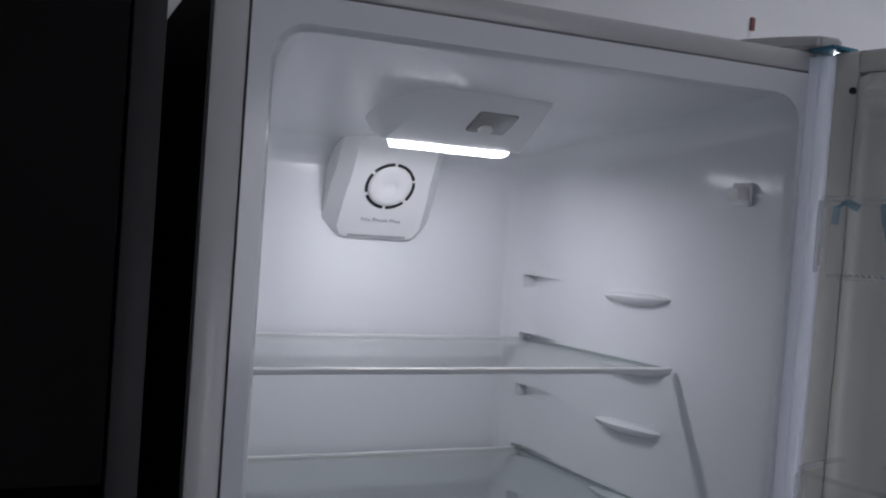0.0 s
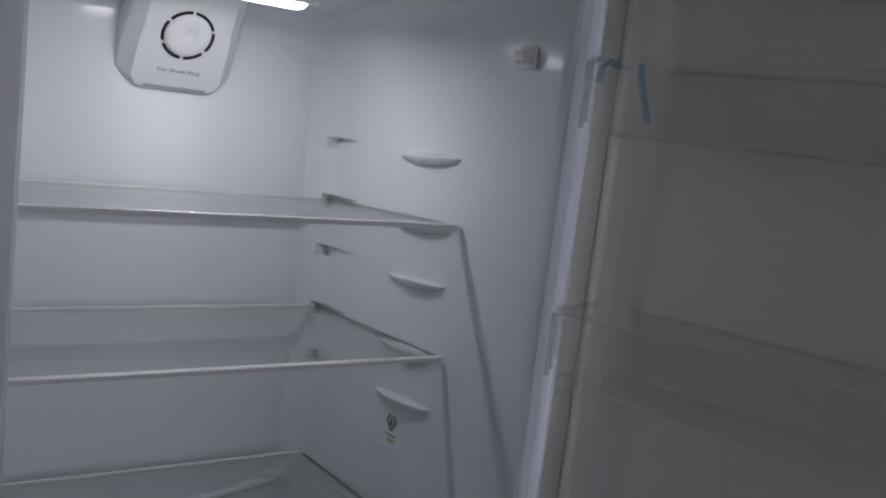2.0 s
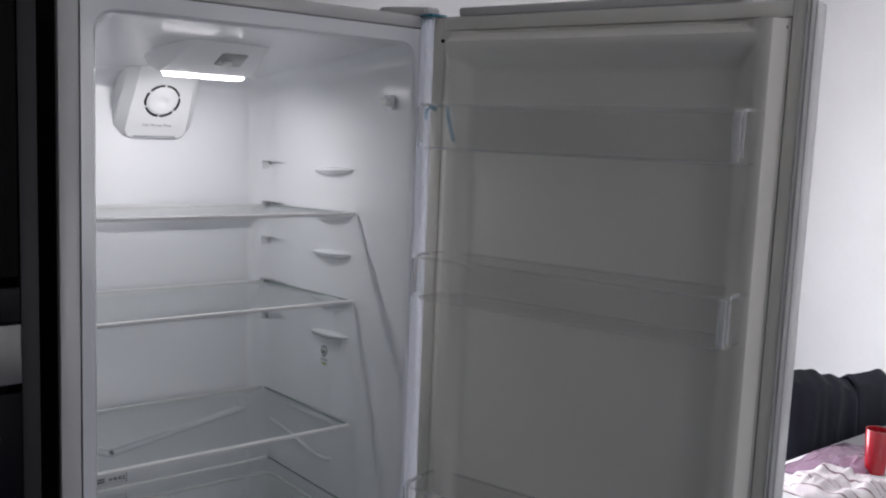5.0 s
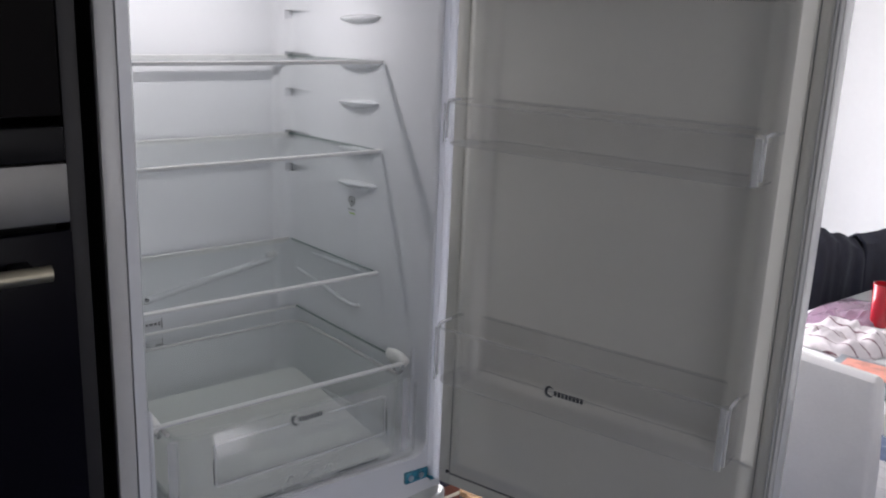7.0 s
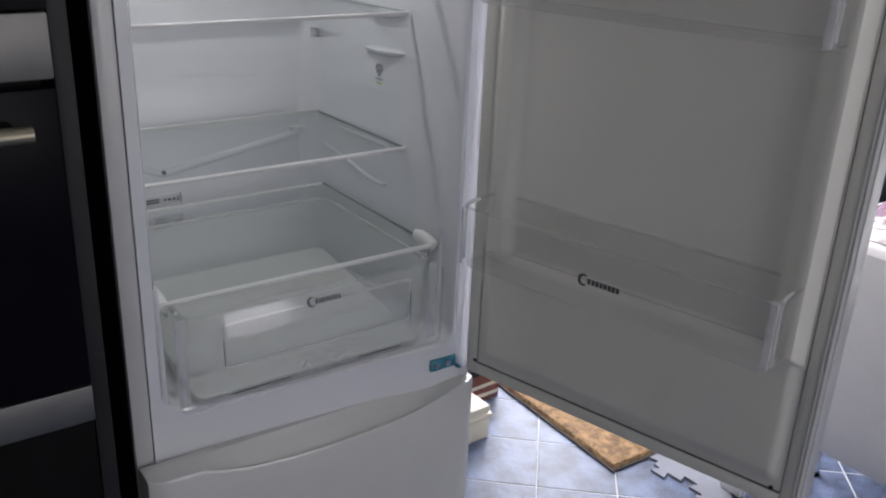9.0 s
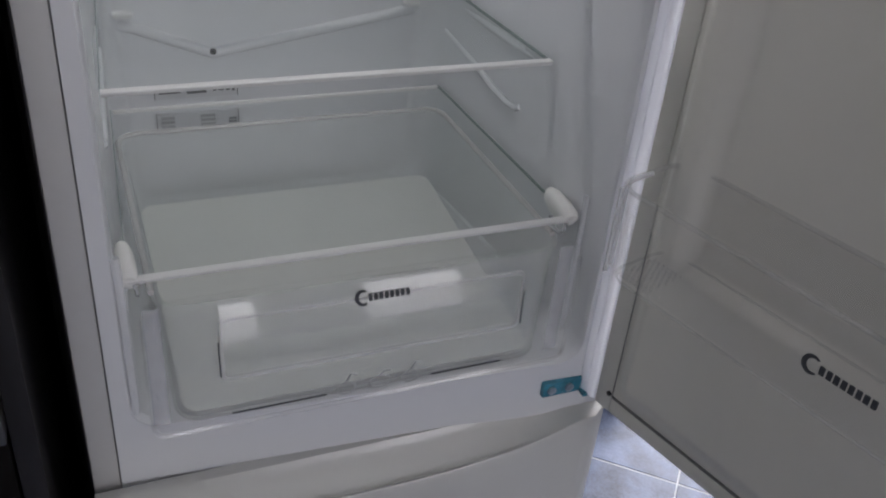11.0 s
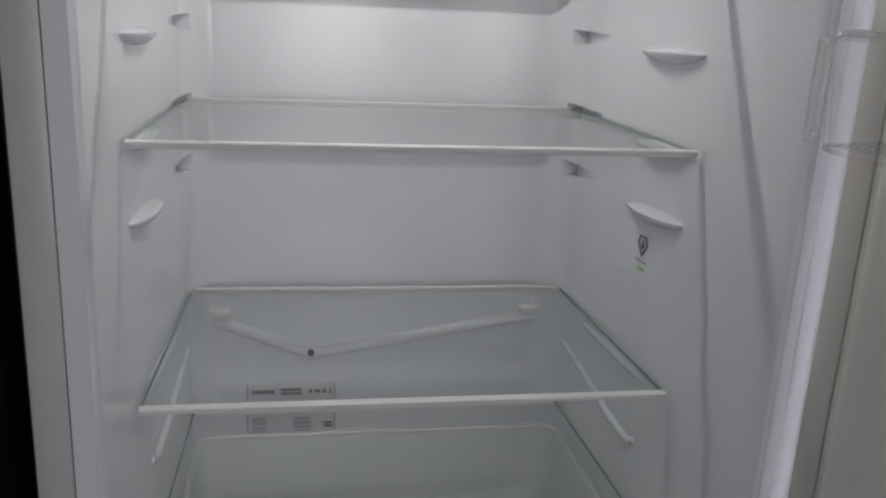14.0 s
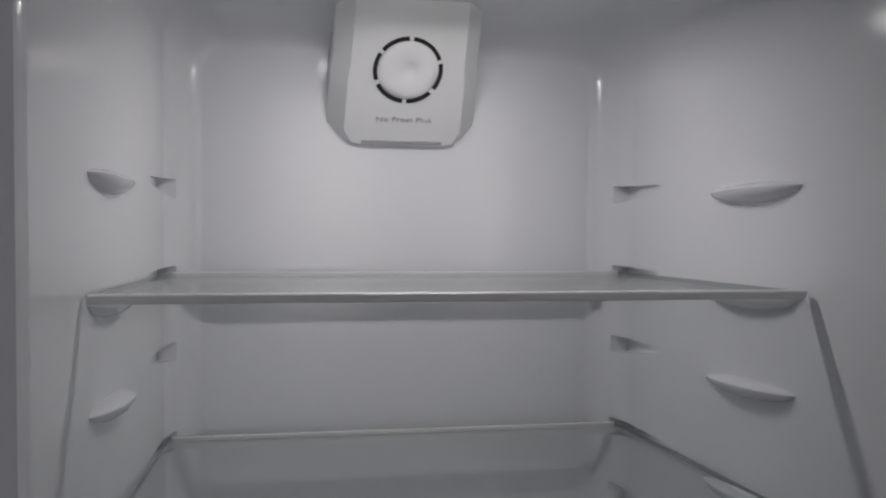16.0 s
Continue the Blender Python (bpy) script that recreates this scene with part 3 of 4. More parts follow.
# ---- the open door ----
D = pose(0.276, -0.058, 0, 0, 0, -75.0)
DZ0, DZ1, DW = 0.737, 1.835, 0.595
door = part("fridge_door", boxed(-0.003, DW, 0.0, 0.058, DZ0, DZ1, bevel=0.004, seg=3), SHELL, fridge, "open fridge door seen from its ribbed inner side")
door.matrix_world = D
part("top_strip", boxed(0.045, 0.50, 0.004, 0.05, DZ1 + 0.0005, DZ1 + 0.014, bevel=0.003), SHELL, door)


def ramp(v, a, b):
    return min(1.0, max(0.0, (v - a) / (b - a)))


def smooth(t):
    return t * t * (3 - 2 * t)


def liner_height(s, z):
    edge = min(ramp(s, 0.024, 0.027), ramp(DW - 0.024 - s, 0, 0.003), ramp(z, 0.762, 0.765), ramp(1.812 - z, 0, 0.003))
    foot = ramp(z, 0.962, 0.980)
    left = smooth(ramp(s, 0.030, 0.046)) * smooth(ramp(0.092 - s, 0, 0.030))
    right = smooth(ramp(s, 0.505, 0.540)) * smooth(ramp(0.566 - s, 0, 0.016))
    top = smooth(ramp(z, 1.745, 1.785)) * smooth(ramp(1.806 - z, 0, 0.016)) * smooth(ramp(s, 0.03, 0.046)) * smooth(ramp(0.566 - s, 0, 0.016))
    apron = smooth(ramp(z, 0.768, 0.796)) * smooth(ramp(0.992 - z, 0, 0.026)) * smooth(ramp(s, 0.030, 0.050)) * smooth(ramp(0.566 - s, 0, 0.020))
    return 0.0035 * edge + edge * max(0.027 * max(min(0.5 * left, foot), min(right, foot), top), 0.0085 * apron)


def spread(stops, step):
    out = []
    for a, b in zip(stops, stops[1:]):
        n = max(1, math.ceil((b - a) / step))
        out += [a + (b - a) * k / n for k in range(n)]
    return out + [stops[-1]]


bm = bmesh.new()
ss = spread([0.024, 0.027, 0.030], 0.003) + spread([0.033, 0.1], 0.004) + spread([0.13, 0.49], 0.05) + spread([0.505, 0.568], 0.004) + [0.571]
zs = spread([0.762, 0.765], 0.003) + spread([0.768, 0.80], 0.004) + spread([0.85, 0.94], 0.03) + spread([0.958, 0.996], 0.003) + spread([1.03, 1.70], 0.1) + spread([1.74, 1.806], 0.005) + [1.809, 1.812]
rows = [[bm.verts.new((s, -liner_height(s, z), z)) for s in ss] for z in zs]
for a, b in zip(rows, rows[1:]):
    for k in range(len(ss) - 1):
        bm.faces.new((a[k], a[k + 1], b[k + 1], b[k]))
part("door_liner", bm, DOORLINER, door, "white moulded plastic inner panel")
for x0, x1, z0, z1 in ((0.003, 0.0262, 0.740, 1.832), (DW - 0.0262, DW - 0.003, 0.740, 1.832), (0.0264, DW - 0.0264, 0.740, 0.7612), (0.0264, DW - 0.0264, 1.8128, 1.832)):
    part("door_border", boxed(x0, x1, -0.0045, -0.0003, z0, z1, bevel=0.0015), DOORLINER, door)
for x0, x1, z0, z1 in ((DW - 0.0268, DW - 0.0262, 0.7612, 1.8126), (0.0264, 0.0270, 0.7612, 0.99), (0.0276, DW - 0.0278, 0.7612, 0.7624)):
    part("liner_joint", boxed(x0, x1, -0.0047, -0.0002, z0, z1), JOINT, door, "dark joint between panel and border", smooth=False)
for s, y, r in ((DW - 0.0085, -0.0048, 0.0016), (DW - 0.0035, -0.0036, 0.0022), (DW + 0.0004, 0.0035, 0.0014)):
    bm = bmesh.new()
    tube(bm, [(s, y, 0.742), (s, y, 1.831)], r, 8)
    part("edge_bead", bm, SHELL, door)
bm = bmesh.new()
seal = ((-0.024, -0.0030), (-0.024, -0.0046), (-0.022, -0.006), (-0.012, -0.0062), (-0.0116, -0.0052), (-0.0108, -0.0052), (-0.0104, -0.0062), (-0.002, -0.006), (0.0015, -0.0045), (0.0025, -0.0003), (0.0005, -0.0003), (-0.003, -0.0030))
loft(bm, [[(s, y, z) for s, y in seal] for z in (0.742, 1.831)], True, True, True)
part("door_seal", bm, GASKET, door, "soft pale rubber door seal", smooth=False)
for s, z in ((0.0225, 1.796), (0.561, 1.799), (0.0225, 0.766), (0.555, 0.766)):
    bm = bmesh.new()
    cyl(bm, 0.0032, 0.004, pose(s, -0.0045, z, 90), 12)
    part("screw_hole", bm, DARK, door)


# ---- clear door baskets ----
def basket(z, high, marks=False):
    m = D @ Matrix.Translation((0, 0, z))
    ob = empty("door_basket", "empty clear plastic door basket hung on the open fridge door", "basket", "door baskets", m=m)
    bm = bmesh.new()
    s0, s1, y0, y1 = 0.050, 0.545, -0.098, -0.006

    def loop(inset, zz, grow):
        return [(x, y, zz) for x, y in rounded(s0 + inset - grow, s1 - inset + grow, y0 + inset - grow, y1 - inset, 0.022 - inset * 0.5)]
    loft(bm, [loop(0.004, 0.0, 0), loop(0.001, 0.003, 0), loop(0, high * 0.5, 0.0015), loop(0, high, 0.003), loop(0.0025, high, 0.003), loop(0.0028, high * 0.5, 0.0015), loop(0.0036, 0.006, 0), loop(0.006, 0.003, 0)], True, True, True)
    part("tray", bm, BASKET, ob)
    bm = bmesh.new()
    ring = [(x, y, high) for x, y in rounded(s0 - 0.004, s1 + 0.004, y0 - 0.004, y1, 0.024)]
    tube(bm, ring + ring[:1], 0.0024, 6)
    part("rim", bm, RIM, ob)
    bm = bmesh.new()
    ring = [(x, y, 0.002) for x, y in rounded(s0 + 0.002, s1 - 0.002, y0 + 0.002, y1 - 0.001, 0.022)]
    tube(bm, ring + ring[:1], 0.0016, 6)
    part("foot_edge", bm, RIM, ob)
    bm = bmesh.new()
    for k in range(7):
        for j in range(10):
            x, y = s0 + 0.010 + k * 0.0056 + (j % 2) * 0.0028, y0 + 0.010 + j * 0.0056
            out = bmesh.ops.create_cone(bm, cap_ends=True, segments=6, radius1=0.0019, radius2=0.0008, depth=0.0014)
            bmesh.ops.translate(bm, vec=(x, y, 0.0040), verts=out["verts"])
    part("floor_studs", bm, RIM, ob)
    for s, w in ((s1 - 0.010, 0.010), (s0 - 0.001, 0.004)):
        grip = bmesh.new()
        box(grip, s, s + w, y0 - 0.0022, y0 + 0.003, 0.004, high - 0.002, bevel=0.0018)
        part("side_grip", grip, EDGE, ob, "thick clear end of the basket front")
    for s in (s0 - 0.0005, s1 + 0.0005):
        bm = bmesh.new()
        tube(bm, [(s, y1 - 0.050, high + 0.001), (s, y0 + 0.020, high + 0.001), (s, y0 + 0.012, high - 0.001), (s, y0 + 0.008, high - 0.008), (s, y0 + 0.008, 0.010)], 0.0024, 8)
        part("end_bead", bm, EDGE, ob)
    return ob


high_basket = basket(1.622, 0.068)
for pts, wide in (([(0.066, -0.1008, 0.046), (0.067, -0.1010, 0.060), (0.074, -0.1012, 0.065), (0.086, -0.1008, 0.060)], 0.0034), ([(0.106, -0.1008, 0.064), (0.108, -0.1010, 0.050), (0.113, -0.1008, 0.034), (0.120, -0.1008, 0.014)], 0.0032)):
    bm = bmesh.new()
    tube(bm, [(x, y, z) for x, y, z in pts], wide, 8)
    for v in bm.verts:
        v.co.y = -0.1008 + (v.co.y + 0.1008) * 0.16
    part("blue_tape", bm, BLUETAPE, high_basket, "scrap of blue packing tape")
basket(1.388, 0.068)
low_basket = basket(0.984, 0.100)
bm = bmesh.new()
emblem(bm, 0.068, 0.015)
bmesh.ops.transform(bm, matrix=Matrix.Translation((0.298, -0.1015, 0.047)), verts=bm.verts)
part("emblem", bm, PRINT, low_basket, "dark grey printed maker's mark", smooth=False)


# ---- glass shelves ----
def shelf(z, tilt=0.0, y0=0.10, y1=0.402, name="glass_shelf", label="clear glass fridge shelf with white front and back trims"):
    ob = empty(name, label, "shelf", "fridge shelves", m=Matrix.Translation((0, y0, z)) @ pose(0, 0, 0, tilt) @ Matrix.Translation((0, -y0, 0)))
    w0, w1 = 0.2375, 0.2165
    bm = bmesh.new()
    a = [(-w0, y0), (w0, y0), (w1 + 0.004, y1), (-w1 - 0.004, y1)]
    loft(bm, [[(x, y, zz) for x, y in a] for zz in (-0.0045, -0.0005)], True, True, True)
    pane = part("glass_pane", bm, GLASS if name == "glass_shelf" else LIDGLASS, ob, smooth=False)
    pane.visible_shadow = name == "glass_shelf"
    for sx in (-1, 1):
        bm = bmesh.new()
        b = [(sx * (w0 + 0.0002), y0 + 0.01), (sx * (w0 + 0.0012), y0 + 0.01), (sx * (w1 + 0.0052), y1), (sx * (w1 + 0.0042), y1)]
        loft(bm, [[(x, y, zz) for x, y in b] for zz in (-0.0045, -0.0005)], True, True, True)
        part("glass_edge", bm, GLASS_EDGE, ob, smooth=False)
    bm = bmesh.new()
    prof = ((-0.0006, -0.0040), (-0.0020, -0.0010), (-0.0018, -0.0002), (-0.0008, 0.0005), (0.0065, 0.0004), (0.007, -0.0002), (0.0022, -0.0003), (0.0022, -0.0046), (0.0065, -0.0047), (0.0065, -0.0056), (0.0022, -0.0060), (0.0006, -0.0054))
    loft(bm, [[(x, y0 + py, pz) for py, pz in prof] for x in (-w0 - 0.001, w0 + 0.001)], True, True, True)
    part("front_trim", bm, TRIM, ob)
    part("back_trim", boxed(-w1 - 0.002, w1 + 0.002, y1 - 0.004, y1 + 0.001, -0.0046, -0.0002, bevel=0.0008), TRIM, ob)
    if name == "glass_shelf":
        bm = bmesh.new()
        lower = [(w1 * math.cos(a), -0.005 - 0.0065 * min(1.0, 6 * max(0.0, math.sin(a)) ** 1.0)) for a in (math.pi * k / 40 for k in range(41))]
        edge = [(-w1, -0.0048), (w1, -0.0048)] + lower[1:-1]
        loft(bm, [[(x, y, z0) for x, z0 in edge] for y in (y1 - 0.0035, y1 - 0.001)], True, True, True)
        part("back_flange", bm, TRIM, ob, smooth=False)
    return ob


for z, tilt in ((1.502, -1.6), (1.343, -0.9), (1.112, 0.8)):
    shelf(z, tilt)

# the glass lid over the drawer
lid = shelf(0.963, 1.6, 0.004, 0.372, "drawer_lid", "clear glass shelf over the salad drawer with white end caps")
for sx in (-1, 1):
    bm = bmesh.new()
    loops = []
    for y, w, h in ((0.003, 0.0075, 0.004), (0.008, 0.0095, 0.009), (0.022, 0.010, 0.0125), (0.046, 0.0095, 0.0125), (0.060, 0.007, 0.009), (0.064, 0.003, 0.004)):
        loops.append([(sx * 0.238 + w * math.cos(a), y, h * math.sin(a) * (1.0 if math.sin(a) > 0 else 1.4)) for a in (2 * math.pi * k / 12 for k in range(12))])
    loft(bm, loops, True, True, True)
    part("end_cap", bm, CAP, lid, "rounded white plastic end cap")
    bm = bmesh.new()
    tube(bm, [(sx * 0.231, 0.004, -0.006), (sx * 0.231, 0.006, -0.016), (sx * 0.2305, 0.014, -0.024), (sx * 0.230, 0.026, -0.024), (sx * 0.230, 0.036, -0.014)], 0.0022, 8, 1.6)
    part("lid_hook", bm, EDGE, lid)
part("trim_end", boxed(-0.249, -0.2387, 0.0022, 0.0068, -0.0052, 0.0004, bevel=0.001), TRIM, lid)

# ---- the salad drawer ----
drawer = empty("salad_drawer", "empty clear plastic salad drawer on the fridge floor", "drawer", m=pose(0, 0, 0.792))


def plan(w, y0, y1, z, r):
    return [(x, y, z) for x, y in rounded(-w, w, y0, y1, r)]


def sloped(w, y0, y1, za, zb, r):
    """A rounded outline whose height climbs from za at the front to zb at the back."""
    return [(x, y, za + (zb - za) * (y - y0) / (y1 - y0)) for x, y in rounded(-w, w, y0, y1, r)]


bm = bmesh.new()
loft(bm, [sloped(0.204, -0.018, 0.349, 0.0, 0.046, 0.02), sloped(0.208, -0.020, 0.352, 0.004, 0.050, 0.022), plan(0.214, -0.021, 0.358, 0.145, 0.024), plan(0.220, -0.021, 0.363, 0.148, 0.026), plan(0.220, -0.021, 0.363, 0.151, 0.026), plan(0.211, -0.019, 0.355, 0.150, 0.022), sloped(0.205, -0.017, 0.349, 0.006, 0.052, 0.020), sloped(0.201, -0.015, 0.345, 0.0035, 0.0495, 0.018)], True, True, True)
part("tub", bm, TUB, drawer, "milky clear drawer tub").visible_shadow = False
bm = bmesh.new()
loft(bm, [sloped(0.200, -0.013, 0.344, 0.0072, 0.0532, 0.016), sloped(0.200, -0.013, 0.344, 0.0088, 0.0548, 0.016)], True, True, True)
part("tub_floor", bm, TUBFLOOR, drawer, "pale floor of the drawer tub")
bm = bmesh.new()
ring = plan(0.2185, -0.018, 0.361, 0.151, 0.026)
tube(bm, ring[-1:] + ring[:13], 0.0033, 8)
part("tub_rim", bm, TUBRIM, drawer)
bm = bmesh.new()
ring = [(x, -0.034, z) for x, z in rounded(-0.232, 0.232, 0.002, 0.158, 0.014)]
tube(bm, ring[6:] + ring[:1], 0.0026, 6)
part("front_edge", bm, RIM, drawer)
for sx in (-1, 1):
    bm = bmesh.new()
    out = 0.006 if sx > 0 else 0.0
    tube(bm, [(sx * (0.2475 + out), 0.004, 0.99), (sx * (0.2465 + out), 0.003, 0.95), (sx * (0.2455 + out), 0.003, 0.82), (sx * (0.2465 + out), 0.003, 0.80)], 0.0045)
    part("moulded_cheek", bm, LINER, fridge)
bm = bmesh.new()


def face(w, z0, z1, y, r):
    return [(x, y, z) for x, z in rounded(-w, w, z0, z1, r)]


loft(bm, [face(0.232, 0.002, 0.160, -0.0215, 0.014), face(0.234, 0.0, 0.162, -0.030, 0.014), face(0.230, 0.004, 0.158, -0.035, 0.012), face(0.212, 0.018, 0.148, -0.035, 0.010), face(0.208, 0.022, 0.145, -0.031, 0.008), face(0.10, 0.05, 0.10, -0.031, 0.004), face(0.10, 0.05, 0.10, -0.0255, 0.004), face(0.206, 0.024, 0.143, -0.0255, 0.008)], True, True, True)
front = part("front_panel", bm, PANEL, drawer)
front.visible_shadow = False
for x0, x1 in ((-0.231, -0.2145), (0.2145, 0.231)):
    part("front_flange", boxed(x0, x1, -0.0205, -0.0175, 0.006, 0.150, bevel=0.0012), FLANGE, drawer, "milky side flange of the drawer front")
bm = bmesh.new()
# grip pocket that stands out of the front
loft(bm, [[(x, y, z) for y, z in ((-0.0315, 0.1565), (-0.035, 0.156), (-0.051, 0.122), (-0.0505, 0.119), (-0.048, 0.119), (-0.0335, 0.1525), (-0.0315, 0.153))] for x in (-0.163, 0.166)], True, True, True)
part("grip", bm, CLEAR, front)
bm = bmesh.new()
loft(bm, [[(x, -0.032, z) for x, z in rounded(-0.163, 0.166, 0.062, 0.138, 0.008)], [(x, -0.0355, z) for x, z in rounded(-0.163, 0.166, 0.062, 0.138, 0.008)], [(x, -0.0355, z) for x, z in rounded(-0.160, 0.163, 0.065, 0.135, 0.007)], [(x, -0.032, z) for x, z in rounded(-0.160, 0.163, 0.065, 0.135, 0.007)]], True)
part("pocket_edge", bm, EDGE, front)
for x in (-0.1645, 0.1665):
    bm = bmesh.new()
    tube(bm, [(x, -0.0362, 0.112), (x, -0.0362, 0.100), (x + 0.001, -0.0358, 0.068)], 0.0009, 6)
    part("dark_edge", bm, PRINT, front)
bm = bmesh.new()
emblem(bm, 0.060, 0.0135)
bmesh.ops.transform(bm, matrix=pose(0.000, -0.0425, 0.1425, -25), verts=bm.verts)
part("emblem", bm, PRINT, front, "dark grey printed maker's mark", smooth=False)
for cx, wide, dz in ((-0.034, 1.0, 0.010), (0.004, 1.2, 0.006), (0.040, 1.0, 0.010)):
    bm = bmesh.new()
    circle = [(cx + 0.010 * wide * math.cos(a), -0.0358, 0.022 + 0.0085 * math.sin(a)) for a in (2 * math.pi * k / 20 for k in range(21))]
    tube(bm, circle, 0.0008, 5)
    tube(bm, [(cx, -0.0358, 0.0305), (cx + 0.005, -0.0358, 0.0305 + dz), (cx + 0.012, -0.0358, 0.032 + dz * 0.6)], 0.0014, 5)
    part("fruit_print", bm, PALEPRINT, front, "thin grey outline of a fruit")
for x0, x1 in ((-0.155, -0.055), (0.065, 0.150)):
    part("printed_rule", boxed(x0, x1, -0.0358, -0.0352, 0.0165, 0.0185), PRINT, front, smooth=False)


# ---- the oven tower beside the fridge ----
tower = empty("oven_tower", "tall dark grey kitchen cabinet holding a built-in oven", "cabinet", m=pose(0, 0, 0))
CX1, CX0, CY = -0.336, -0.945, -0.045
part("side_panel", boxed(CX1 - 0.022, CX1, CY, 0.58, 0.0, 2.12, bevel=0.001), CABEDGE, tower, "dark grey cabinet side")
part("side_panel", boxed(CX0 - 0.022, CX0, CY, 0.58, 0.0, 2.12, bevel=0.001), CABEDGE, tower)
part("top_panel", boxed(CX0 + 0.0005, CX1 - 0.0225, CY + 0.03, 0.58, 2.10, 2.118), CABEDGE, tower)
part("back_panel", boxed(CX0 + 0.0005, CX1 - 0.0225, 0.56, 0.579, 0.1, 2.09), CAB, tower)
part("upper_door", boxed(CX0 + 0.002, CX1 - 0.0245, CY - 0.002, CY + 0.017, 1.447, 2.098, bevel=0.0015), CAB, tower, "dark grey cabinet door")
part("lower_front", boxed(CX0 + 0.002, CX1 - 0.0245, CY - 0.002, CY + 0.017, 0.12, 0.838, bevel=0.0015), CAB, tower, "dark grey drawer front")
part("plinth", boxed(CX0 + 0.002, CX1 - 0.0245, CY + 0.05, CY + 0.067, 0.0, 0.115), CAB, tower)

oven = empty("built_in_oven", "black glass built-in oven with steel strips and bar handle", "oven", m=pose(0, 0, 0.828))
OX0, OX1 = CX0 + 0.003, CX1 - 0.024
part("oven_body", boxed(OX0 + 0.01, OX1 - 0.01, CY + 0.02, 0.5, 0.0, 0.605), BLACKPL, oven)
part("top_strip", boxed(OX0, OX1, CY - 0.006, CY + 0.018, 0.562, 0.606, bevel=0.002), BLACKPL, oven)
part("control_panel", boxed(OX0, OX1, CY - 0.010, CY + 0.018, 0.483, 0.560, bevel=0.0025), BRUSHED, oven, "brushed steel control panel")
part("oven_door", boxed(OX0, OX1, CY - 0.014, CY + 0.018, 0.073, 0.474, bevel=0.003), OVENGLASS, oven, "black glass oven door")
part("bottom_strip", boxed(OX0, OX1, CY - 0.013, CY + 0.018, 0.017, 0.071, bevel=0.002), BRUSHED, oven, "brushed steel strip")
bm = bmesh.new()
tube(bm, [(OX0 + 0.03, CY - 0.052, 0.431), (OX1 - 0.040, CY - 0.052, 0.431)], 0.0105, 16)
bar = part("handle", bm, HANDLE, oven, "satin steel bar handle")
for x in (OX0 + 0.07, OX1 - 0.07):
    part("handle_post", boxed(x - 0.012, x + 0.012, CY - 0.046, CY - 0.0145, 0.422, 0.440, bevel=0.002), BLACKPL, bar)

# added dark strip at the back of the gap, standing for its shade
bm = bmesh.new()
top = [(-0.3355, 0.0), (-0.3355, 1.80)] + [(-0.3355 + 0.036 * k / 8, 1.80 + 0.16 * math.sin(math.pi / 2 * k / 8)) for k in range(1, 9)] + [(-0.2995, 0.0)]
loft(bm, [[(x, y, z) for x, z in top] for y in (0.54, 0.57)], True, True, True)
tagged(part("filler_strip", bm, GAP_SHADE, smooth=False), "dark strip for the shade deep between the fridge and the tower", "filler strip")


backdrop = part("backdrop", boxed(0.2, 3.2, 1.9, 1.92, -0.4, 2.8), glowing("outdoor_glare", (0.86, 0.92, 1.0), 1.6), smooth=False)
tagged(backdrop, "pale bright outdoor glare beyond the back door", "backdrop", kind="structure")


# ---- beyond the open door ----
def chair(m, label, tall=1.0):
    ob = empty("dining_chair", label, "chair", "chairs round the table", m=m)
    bm = bmesh.new()
    rows = []
    for z, x, t, w in ((0.33, 0.02, 0.020, 0.19), (0.36, 0.015, 0.028, 0.205), (0.48, 0.0, 0.034, 0.212), (0.75, -0.02, 0.034, 0.212), (1.02, -0.045, 0.030, 0.206), (1.055, -0.049, 0.022, 0.203), (1.068, -0.050, 0.008, 0.196)):
        rows.append([(px + x, py, 0.33 + (z - 0.33) * tall) for px, py in rounded(-t, t, -w, w, min(t * 0.7, 0.012), 3)])
    loft(bm, rows, True, True, True)
    part("backrest", bm, LEATHER, ob, "tall white faux leather backrest")
    seat = boxed(0.036, 0.43, -0.20, 0.20, 0.40, 0.47, bevel=0.02, seg=3)
    seat_ob = part("seat", seat, LEATHER, ob)
    for k in range(6):
        bm = bmesh.new()
        x = 0.08 + 0.06 * k
        tube(bm, [(x, -0.17, 0.4695), (x, 0.17, 0.4695)], 0.010, 8, 0.4)
        part("seat_roll", bm, LEATHER, seat_ob)
    for x, y in ((0.05, -0.18), (0.05, 0.18), (0.39, -0.18), (0.39, 0.18)):
        bm = bmesh.new()
        tube(bm, [(x, y, 0.401), (x - 0.01, y, 0.012)], 0.011, 12)
        leg = part("leg", bm, CHROME, ob, "chrome tube leg")
        bm = bmesh.new()
        cyl(bm, 0.014, 0.012, pose(x - 0.01, y, 0.006), 12)
        part("foot", bm, BLACKPL, leg)
    return ob


near_chair = chair(pose(1.21, -0.245, 0, 0, 0, 2), "white faux leather dining chair with a plain back", 0.735)
for x, tall in ((2.12, 0.70), (2.58, 0.62)):
    chair(pose(x, 0.16, 0, 0, 0, -90), "white dining chair with dark clothes hung over it", tall)

table = empty("dining_table", "glossy white dining table with a cloth and cup on it", "table", m=pose(0, 0, 0))
part("tabletop", boxed(1.275, 2.80, -0.98, 0.075, 0.705, 0.75, bevel=0.004), TABLE, table)
for x, y in ((1.33, -0.93), (1.33, 0.025), (2.75, -0.93), (2.75, 0.025)):
    part("leg", boxed(x - 0.035, x + 0.035, y - 0.035, y + 0.035, 0, 0.7045, bevel=0.004), TABLE, table)


